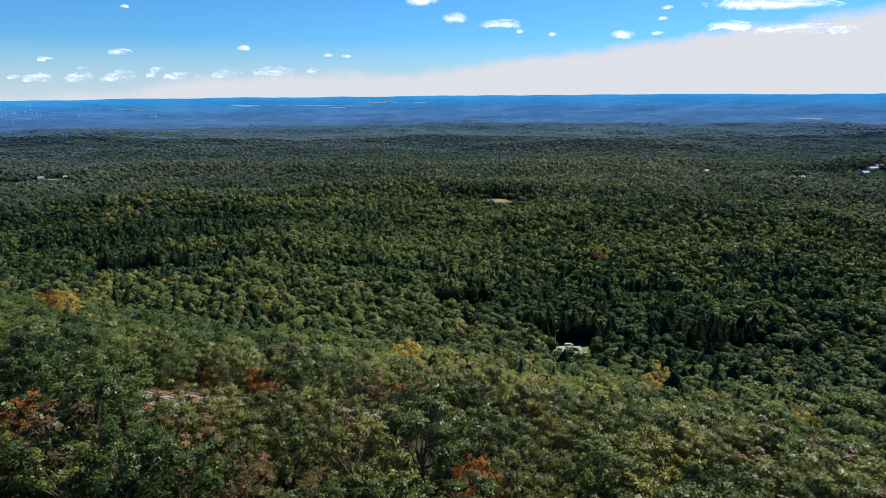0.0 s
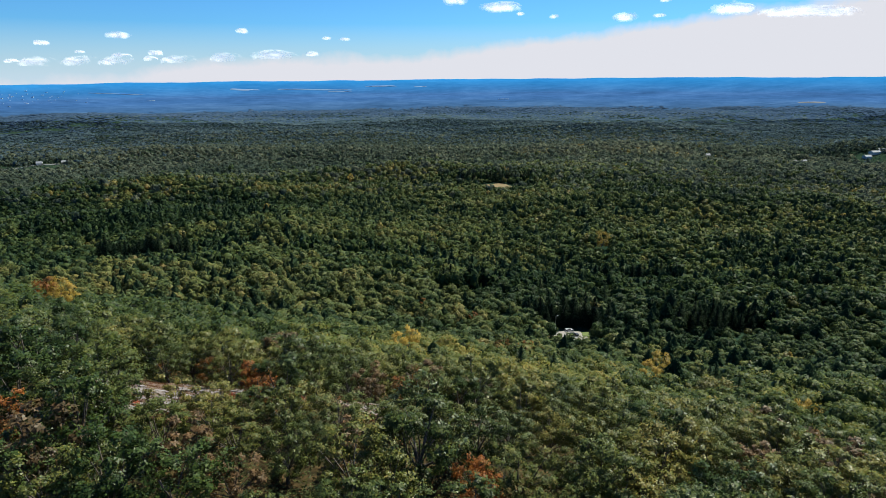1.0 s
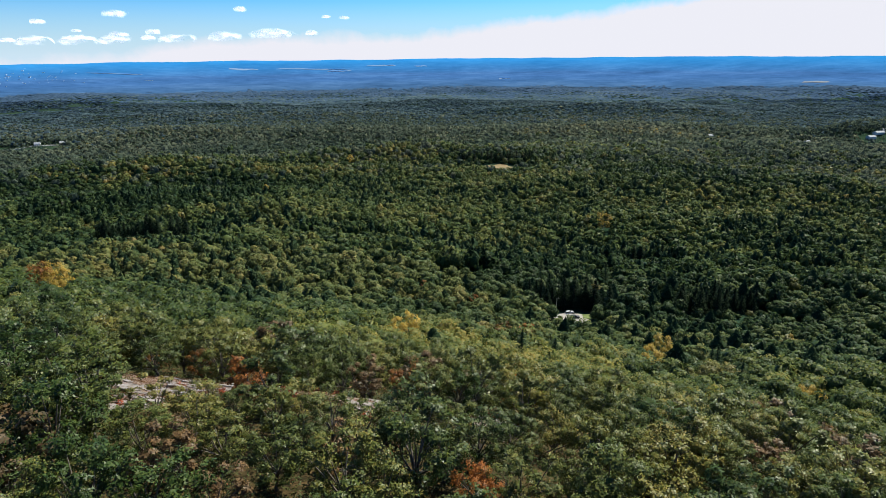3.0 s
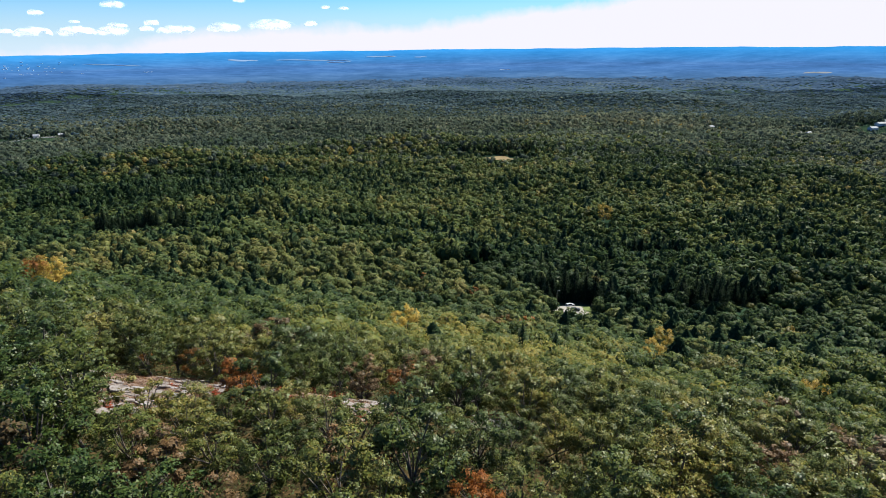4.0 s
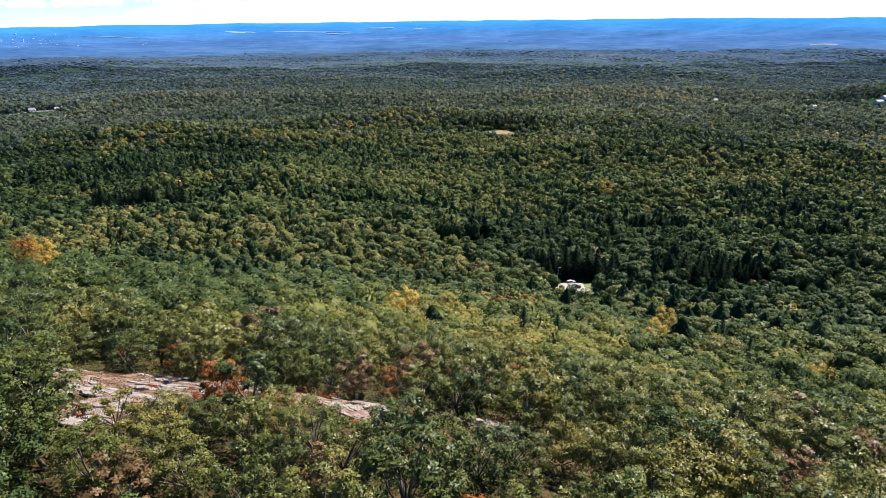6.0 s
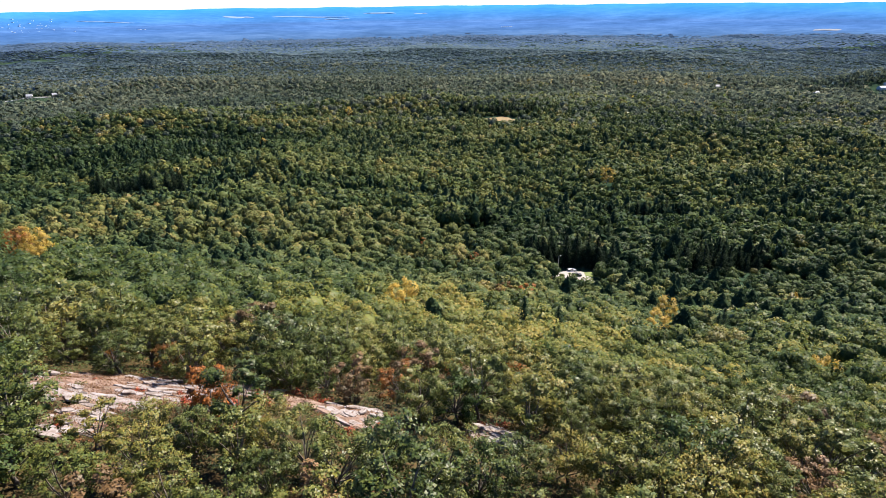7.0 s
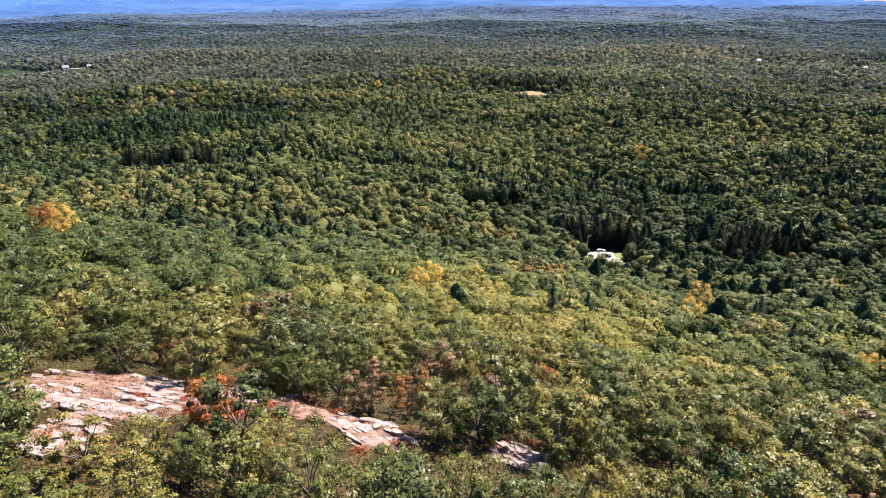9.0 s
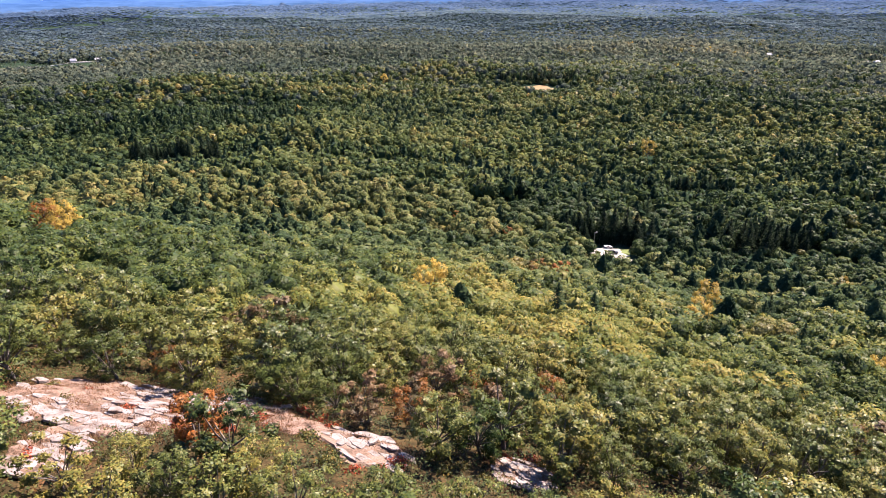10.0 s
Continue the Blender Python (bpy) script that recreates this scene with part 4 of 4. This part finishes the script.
def ledge(cx, cy, a, b, w, seed):
    rng = np.random.default_rng(seed)
    root = tagged(new("rock_ledge"), "pale pinkish granite ledge, stepped and cracked, bare among trees", "rock", "ledges on the slope")
    root.location = (cx, cy, float(ground(cx, cy)))
    n = int(max(a, b) * 11)
    gu, gv_ = np.meshgrid(np.linspace(-1.15, 1.15, n), np.linspace(-1.15, 1.15, max(12, int(n * b / a))), indexing="ij")
    x, y = cx + gu * a * math.cos(w) - gv_ * b * math.sin(w), cy + gu * a * math.sin(w) + gv_ * b * math.cos(w)
    rim = np.hypot(gu, gv_) + 0.16 * rough(x, y, 1.6, seed) + 0.10 * rough(x, y, 0.6, seed + 1)
    z = ledge_height(x, y) - 0.5 * ramp(0.80, 1.02, rim)
    k = gu.shape[1]
    i = (np.arange(gu.shape[0] - 1)[:, None] * k + np.arange(k - 1)[None]).ravel()
    t = np.concatenate([np.stack([i, i + k, i + k + 1], -1), np.stack([i, i + k + 1, i + 1], -1)])
    keep = (rim.ravel()[t] < 1.12).any(1)
    link_part("bedrock", np.stack([x - cx, y - cy, z - float(ground(cx, cy))], -1).reshape(-1, 3), t[keep], grit, root)
    rows = np.linspace(-0.85, 0.85, max(3, int(b * 3.6)))
    for row in rows:
        u = -0.95
        while u < 0.95:
            long, wide = rng.uniform(0.25, 0.95), rng.uniform(0.16, 0.42)
            u += long / a * rng.uniform(1.0, 1.5)
            v = row + rng.uniform(-0.12, 0.12)
            px, py = cx + u * a * math.cos(w) - v * b * math.sin(w), cy + u * a * math.sin(w) + v * b * math.cos(w)
            if u * u + v * v > 0.85 or float(rough(px, py, 2.4, 61)) < -0.15:
                continue
            sv, st = slab_mesh(rng, long, wide, rng.uniform(0.025, 0.06))
            ob = link_part("slab", sv, st, granite, root)
            e = 0.4
            slope_x, slope_y = (float(ground(px + e, py) - ground(px - e, py)) / (2 * e), float(ground(px, py + e) - ground(px, py - e)) / (2 * e))
            tilt = Vector((-slope_x + rng.uniform(-0.03, 0.03), -slope_y * rng.uniform(0.85, 1.0), 1)).to_track_quat("Z", "Y")
            ob.matrix_basis = Matrix.LocRotScale((px - cx, py - cy, float(ledge_height(px, py) - ground(cx, cy))), tilt, None) @ pose(0, 0, 0, 0, 0, rng.uniform(-16, 8))
    return root


for k, (cx, cy, a, b, w) in enumerate(LEDGES):
    ledge(cx, cy, a, b, w, 70 + k)


def tufts(name, at, height, count, spread, mat, label, category, seed, lean=0.4):
    """Thin upright blades in tufts over bare ground: one mesh."""
    rng = np.random.default_rng(seed)
    c = np.repeat(at, count, 0) + rng.normal(0, spread, (len(at) * count, 2))
    h = height * rng.uniform(0.5, 1.3, len(c))
    z = np.where(on_rock(c[:, 0], c[:, 1], 1.0), ledge_height(c[:, 0], c[:, 1]), ground(c[:, 0], c[:, 1]))
    base = np.column_stack([c, z - 0.03])
    a = rng.uniform(0, 6.28, len(c))
    side = np.stack([np.cos(a), np.sin(a), 0 * a], -1) * (0.014 * h / height)[:, None]
    tip = base + np.column_stack([rng.normal(0, lean, len(c)) * h, rng.normal(0, lean, len(c)) * h, h])
    v = np.stack([base - side, base + side, tip], 1).reshape(-1, 3)
    return tagged(new(name, np_mesh(name, v, np.arange(len(v)).reshape(-1, 3), [mat], np.repeat(rng.random(len(c)), 3))), label, category, kind="stuff")


rng = np.random.default_rng(8)
tuft_at = rng.uniform((-25, 29), (7, 43), (2600, 2))
tuft_at = tuft_at[on_rock(tuft_at[:, 0], tuft_at[:, 1], 1.25) & (rough(tuft_at[:, 0], tuft_at[:, 1], 1.9, 41) > -0.25)]
tufts("dry_grass", tuft_at, 0.13, 48, 0.2, dry_grass_blades, "dry reddish tan grass growing in the cracks of the ledges", "grass", 9)


def carpet(name, at, count, spread, height, leaf, mat, label, category, seed):
    """Low leafy plants over the ground: one mesh of loose leaves."""
    rng = np.random.default_rng(seed)
    c = np.repeat(at, count, 0) + rng.normal(0, spread, (len(at) * count, 2))
    p = np.column_stack([c, ground(c[:, 0], c[:, 1]) + rng.uniform(0, 1, len(c)) ** 1.5 * height * (1 + 0.8 * rough(c[:, 0], c[:, 1], 1.3, 51))])
    v, t = blades(p, rng.normal(size=p.shape) * 0.5 + [0, 0, 1], leaf * rng.uniform(0.6, 1.4, len(c)), rng)
    tone = np.clip(np.repeat(0.5 + 0.5 * rough(c[:, 0], c[:, 1], 2.2, 53) + rng.normal(0, 0.12, len(c)), 3), 0, 1)
    return tagged(new(name, np_mesh(name, v, t, [mat], tone)), label, category, kind="stuff")


bed = scatter(np.random.default_rng(14), 20, 60, lambda d: 0.7 + 0.008 * d, 0.8, 3)
bed = bed[~on_rock(bed[:, 0], bed[:, 1], 0.9)]
carpet("undergrowth", bed, 60, 0.36, 0.50, 0.12, undergrowth_leaves, "low brown and green undergrowth of ferns and seedlings under the oaks", "undergrowth", 15)


def shrub(seed, leaf_count=420):
    rng = np.random.default_rng(seed)
    way = rng.normal(size=(leaf_count, 3))
    way[:, 2] = np.abs(way[:, 2])
    way /= np.linalg.norm(way, axis=1, keepdims=True)
    p = way * rng.uniform(0.55, 1.05, leaf_count)[:, None] * [0.6, 0.6, 0.5] * (1 + 0.3 * np.sin(way[:, :1] * 5 + seed))
    v, t = blades(p, way + rng.normal(size=p.shape) * 0.5, rng.uniform(0.08, 0.15, leaf_count), rng)
    return v, t, np.repeat(rng.random(leaf_count), 3)


def shrub_kind(mat, seeds, label):
    return [(np_mesh("shrub", *shrub(s)[:2], [mat], shrub(s)[2]), label) for s in seeds]


red_shrubs = shrub_kind(shrub_red, (1, 2), "low crimson huckleberry shrub beside bare granite")
green_shrubs = shrub_kind(shrub_green, (3, 4), "low yellowish green shrub growing beside bare granite")


def place_shrub(kind, x, y, size, k):
    me, label = kind[k % 2]
    ob = tagged(new("shrub", me), label, "shrub", "shrubs by the ledges")
    ob.matrix_basis = Matrix.LocRotScale((x, y, float(ground(x, y)) - 0.04), Euler((0, 0, x * 3)), (size, size, size * 0.9))


RED = [(-8.2, 38.6), (-7.4, 38.0), (-8.9, 39.2), (3.0, 37.2), (3.7, 36.9), (2.4, 36.6), (-10.6, 41.4), (-11.2, 35.2), (-12.8, 36.6), (-6.6, 36.8), (-3.4, 33.4), (-4.6, 33.0), (-2.8, 34.0), (-14.6, 36.4), (-13.6, 35.0),
       (-20.6, 38.6), (-17.0, 36.4), (-10.4, 37.0), (-9.4, 35.6), (-17.6, 31.0)]
for k, (x, y) in enumerate(RED):
    place_shrub(red_shrubs, x, y, 0.55 + 0.35 * ((k * 7) % 5) / 4, k)
for k, (x, y) in enumerate([(0.2, 34.6), (-0.6, 34.0), (-15.0, 40.6), (-16.2, 40.9), (-13.8, 40.3), (-22.6, 38.6), (-21.4, 34.8), (-20.4, 36.6), (-5.8, 33.4), (-7.4, 35.4), (1.2, 34.0), (4.6, 33.4), (-12.4, 37.9), (-11.0, 39.8), (-18.6, 34.0)]):
    place_shrub(green_shrubs, x, y, 0.6 + 0.5 * ((k * 3) % 5) / 4, k)


# ---- the lot in the valley ----
def patch(name, cx, cy, a, b, turn, lift, mat, label, category, cells=22, wobble=0.12, kind="structure"):
    """A flat patch with an uneven rim, laid over the land, with its thickness turned down at the edge."""
    gu, gv_ = np.meshgrid(np.linspace(0, 1, 8), np.linspace(0, 2 * math.pi, cells, endpoint=False), indexing="ij")
    r = gu * (1 + wobble * np.sin(gv_ * 3 + cx) + wobble * np.sin(gv_ * 5 + cy))
    u, v = r * np.cos(gv_) * a, r * np.sin(gv_) * b
    x, y = cx + u * math.cos(turn) - v * math.sin(turn), cy + u * math.sin(turn) + v * math.cos(turn)
    z = ground(x, y) + lift - np.where(gu > 0.99, lift + 0.3, 0)
    k = gu.shape[1]
    i = np.arange(7)[:, None] * k + np.arange(k)[None]
    j = np.arange(7)[:, None] * k + (np.arange(k)[None] + 1) % k
    t = np.concatenate([np.stack([i, i + k, j + k], -1).reshape(-1, 3), np.stack([i, j + k, j], -1).reshape(-1, 3)])
    return tagged(new(name, np_mesh(name, np.stack([x, y, z], -1).reshape(-1, 3), t, [mat], smooth=True)), label, category, kind=kind)


patch("parking_lot", 61.5, 268.5, 10.5, 6.0, 0.25, 0.35, gravel, "pale gravel lot in a clearing", "pavement")
patch("driveway", 70, 262, 6.5, 1.9, -0.6, 0.40, gravel, "pale gravel drive leaving the lot", "pavement")
patch("lawn", 71.5, 272.0, 4.5, 3.0, 0.2, 0.5, lawn, "small bright green lawn beside the gravel lot", "lawn")


def block(x0, x1, y0, y1, z0, z1, taper=(0, 0, 0, 0)):
    """A box whose top may be drawn in at -x, +x, -y, +y."""
    a, b, c, d = taper
    v = [(x0, y0, z0), (x1, y0, z0), (x1, y1, z0), (x0, y1, z0), (x0 + a, y0 + c, z1), (x1 - b, y0 + c, z1), (x1 - b, y1 - d, z1), (x0 + a, y1 - d, z1)]
    return np.array(v, float), np.array([(0, 2, 1), (0, 3, 2), (4, 5, 6), (4, 6, 7), (0, 1, 5), (0, 5, 4), (1, 2, 6), (1, 6, 5), (2, 3, 7), (2, 7, 6), (3, 0, 4), (3, 4, 7)])


def wheel(x, y, r=0.36, w=0.24, sides=12):
    v = [(x + r * math.cos(2 * math.pi * k / sides), y + s * w / 2, r + r * math.sin(2 * math.pi * k / sides)) for s in (-1, 1) for k in range(sides)] + [(x, y - w / 2, r), (x, y + w / 2, r)]
    t = []
    for k in range(sides):
        j = (k + 1) % sides
        t += [(k, j, j + sides), (k, j + sides, k + sides), (k, 2 * sides, j), (k + sides, j + sides, 2 * sides + 1)]
    return np.array(v), np.array(t)


def car(x, y, spin, paint, label, lift):
    root = tagged(new("car"), label, "car", "cars in the gravel lot")
    root.matrix_basis = Matrix.LocRotScale((x, y, float(ground(x, y)) + lift), Euler((0, 0, spin)), None)
    link_part("body", *joined([block(-2.3, 2.3, -0.92, 0.92, 0.35, 0.95, (0.08, 0.1, 0.06, 0.06)), block(-2.2, 0.9, -0.84, 0.84, 0.95, 1.02, (0, 0, 0, 0)), block(-2.0, 0.35, -0.74, 0.74, 1.52, 1.62, (0.1, 0.1, 0.08, 0.08))]), paint, root)
    link_part("window", *block(-2.15, 0.85, -0.82, 0.82, 1.02, 1.53, (0.2, 0.55, 0.1, 0.1)), car_glass, root, "dark tinted car windows")
    for wx in (-1.45, 1.45):
        for wy in (-0.82, 0.82):
            link_part("wheel", *wheel(wx, wy), tyre_rubber, root)


car(63.2, 267.2, 0.1, dark_car_paint, "dark parked estate car on the pale gravel", 0.35)
car(62.0, 274.0, 0.4, white_car_paint, "white parked car at the back of the lot", 0.12)


def house(x, y, spin, long, wide, wall_h, roof_h, wall_mat, roof_mat, label, lift=0.0):
    """Walls, a gabled roof with eaves, a door and windows set in proud frames."""
    root = tagged(new("house"), label, "house")
    root.matrix_basis = Matrix.LocRotScale((x, y, float(ground(x, y)) + lift), Euler((0, 0, spin)), None)
    a, b = long / 2, wide / 2
    gable = (np.array([(-a, -b, wall_h), (-a, b, wall_h), (-a, 0, wall_h + roof_h - 0.2), (a, -b, wall_h), (a, b, wall_h), (a, 0, wall_h + roof_h - 0.2)]), np.array([(0, 2, 1), (3, 4, 5)]))
    link_part("wall", *joined([block(-a, a, -b, b, -1.5, wall_h), gable]), wall_mat, root)
    e, o = 0.45, 0.5
    pitch = []
    for s in (-1, 1):
        lo, hi = s * (b + o), 0.0
        zl, zh = wall_h - roof_h * o / b, wall_h + roof_h
        q = np.array([(-a - e, lo, zl), (a + e, lo, zl), (a + e, hi, zh), (-a - e, hi, zh), (-a - e, lo, zl + 0.18), (a + e, lo, zl + 0.18), (a + e, hi, zh + 0.18), (-a - e, hi, zh + 0.18)])
        pitch.append((q, np.array([(0, 2, 1), (0, 3, 2), (4, 5, 6), (4, 6, 7), (0, 1, 5), (0, 5, 4), (1, 2, 6), (1, 6, 5), (2, 3, 7), (2, 7, 6), (3, 0, 4), (3, 4, 7)])))
    link_part("roof", *joined(pitch), roof_mat, root)
    for k, wx in enumerate(np.linspace(-a * 0.65, a * 0.65, 3)):
        for s in (-1, 1):
            link_part("door" if k == 1 and s < 0 else "window", *block(wx - 0.45, wx + 0.45, s * b - 0.04, s * b + 0.04, 0.05 if k == 1 and s < 0 else 0.95, 2.05), car_glass, root)
    return root


house(48.6, 267.0, 0.5, 6.0, 5, 2.2, 2.0, brown_siding, roof_brown, "brown-roofed wooden house at the edge of the gravel lot", -0.4)
pole = tagged(new("lamp_post"), "slender pale metal pole beside the gravel lot", "pole")
pole.location = (55.5, 275, float(ground(55.5, 275)))
link_part("post", *tube([(0, 0, -0.5), (0, 0, 3), (0, 0, 7.5)], (0.13, 0.11, 0.08)), pale_metal, pole)
link_part("lamp", *joined([tube([(0, 0, 7.3), (0.5, 0, 7.5), (0.9, 0, 7.5)], (0.06, 0.06, 0.06)), block(0.7, 1.2, -0.2, 0.2, 7.4, 7.62)]), pale_metal, pole)

# ---- further clearings, roads and roofs ----
patch("meadow", 73, 793, 24, 17, 0.0, 0.5, meadow, "tan hay meadow in a clearing of the woods", "meadow", 30)
patch("forest_opening", -214, 402, 26, 6, 0.0, 0.4, lawn, "shaded grassy opening among tall conifers", "clearing", 30)


def road(name, points, width, mat, label, lift=0.8):
    pts = np.array(points, float)
    s = np.linspace(0, len(pts) - 1, 60)
    x, y = np.interp(s, range(len(pts)), pts[:, 0]), np.interp(s, range(len(pts)), pts[:, 1])
    d = np.stack([np.gradient(x), np.gradient(y)], -1)
    d /= np.linalg.norm(d, axis=1, keepdims=True)
    cols = []
    for off, drop in ((-width / 2, 1.2), (-width / 2, 0), (width / 2, 0), (width / 2, 1.2)):
        px, py = x - d[:, 1] * off, y + d[:, 0] * off
        cols.append(np.stack([px, py, ground(px, py) + lift - drop], -1))
    v = np.stack(cols, 1).reshape(-1, 3)
    t = []
    for i in range(59):
        for k in range(3):
            a = i * 4 + k
            t += [(a, a + 1, a + 5), (a, a + 5, a + 4)]
    return tagged(new(name, np_mesh(name, v, t, [mat])), label, "road", kind="structure")


road("road", [(-880, 1060), (-831, 1100), (-796, 1142), (-765, 1166), (-738, 1187)], 11, road_surface, "pale paved road crossing the woods")
house(-790, 1158, 0.4, 10, 7, 4, 3, white_paint, roof_grey, "white house beside the pale road in the woods", 0)
house(-752, 1178, 0.6, 12, 8, 4, 3, brown_siding, roof_grey, "grey-roofed house beside the pale road in the woods", 0)
for hx, hy, spin, long in ((806, 1114, 0.3, 20), (828, 1124, -0.2, 16), (782, 1098, 0.2, 14), (646, 1098, 0.7, 14), (660, 1088, 0.2, 9), (521, 1174, 0.1, 8)):
    house(hx, hy, spin, long, 9, 3.2, 2.4, white_paint, roof_grey, "white house with a pale grey roof among far trees", 0.5)

# ---- lakes and town on the plain ----
for lx, ly, a, b, turn in ((-1320, 4060, 95, 26, 0.1), (-880, 4130, 240, 12, 0.16), (-700, 4090, 70, 14, 0.1), (-440, 4290, 110, 18, 0.05), (-165, 4290, 45, 16, 0.0), (-1960, 3700, 150, 7, 0.2)):
    patch("lake", lx * 0.985, ly * 0.985, a, b * 0.7, turn, 3.0, lake_water, "bright lake on the far plain", "lake", 40, 0.16)
patch("field", 1770, 2930, 70, 24, 0.1, 3.0, pale_field, "pale open field on the far plain", "field", 30)
rng = np.random.default_rng(12)
town = []
for _ in range(80):
    x, y = rng.normal(-2330, 190), rng.normal(3330, 130)
    w, d, h = rng.uniform(5, 13), rng.uniform(3, 6), rng.uniform(0.8, 2.6)
    bv, bt = block(-w / 2, w / 2, -d / 2, d / 2, -4, h)
    town.append((bv + [x, y, float(ground(x, y))], bt))
for x, y in ((330, 3560), (350, 3570), (372, 3566), (-1660, 3440), (-1640, 3450)):
    bv, bt = block(-9, 9, -4, 4, -4, 3)
    town.append((bv + [x, y, float(ground(x, y))], bt))
tagged(new("far_town", np_mesh("far_town", *joined(town), [hazed_walls])), "pale buildings of a far town on the plain", "town", kind="stuff")

# ---- clouds ----
def cloud(x, z, width, y=5200.0):
    """One heap of vapour: a flat-based mound swollen into knobs."""
    rng = np.random.default_rng(int(abs(x) + abs(z)))
    v, t = dome(9, 26)
    knobs = rng.normal(size=(16, 3))
    knobs /= np.linalg.norm(knobs, axis=1, keepdims=True)
    swell = 1 + 0.24 * np.max(np.exp(-((v[:, None] - knobs[None]) ** 2).sum(2) * 9), axis=1) + rng.uniform(-0.02, 0.02, len(v))
    tall = min(width, 260) * rng.uniform(0.24, 0.32)
    v = v * swell[:, None] * [width * 0.5, min(width, 300) * 0.4, tall]
    v[:, 2] = np.maximum(v[:, 2], -0.22 * tall)
    ob = new("cloud", np_mesh("cloud", v, t, [cloud_vapour], smooth=True))
    ob.location = (x, y, z)
    return tagged(ob, "small white fair-weather cloud with a flat base", "cloud", "clouds above the horizon")


# x, height above the eye, width
CLOUDS = [(-2305, 598, 57), (-2946, 232, 109), (-2373, 279, 167), (-1473, 300, 100), (-851, 248, 71), (-717, 239, 84), (94, 491, 198), (433, 446, 347), (566, 402, 74), (-155, 616, 245), (1325, 369, 191), (1580, 383, 99), (1609, 484, 82), (1631, 560, 82), (807, 381, 91), (2399, 593, 1022), (2102, 418, 330), (2673, 406, 785), (-3200, 109, 101), (-2992, 96, 262), (-2675, 93, 270), (-2679, 170, 84), (-2372, 139, 135), (-2413, 95, 236), (-2165, 114, 126), (-2118, 154, 109), (-1956, 104, 270), (-1583, 113, 236), (-1258, 127, 337), (-962, 137, 109)]
for cx, cz, cw in CLOUDS:
    cloud(cx * 1.13, cz * 1.13 - 0.03 * cw, cw * 1.12)
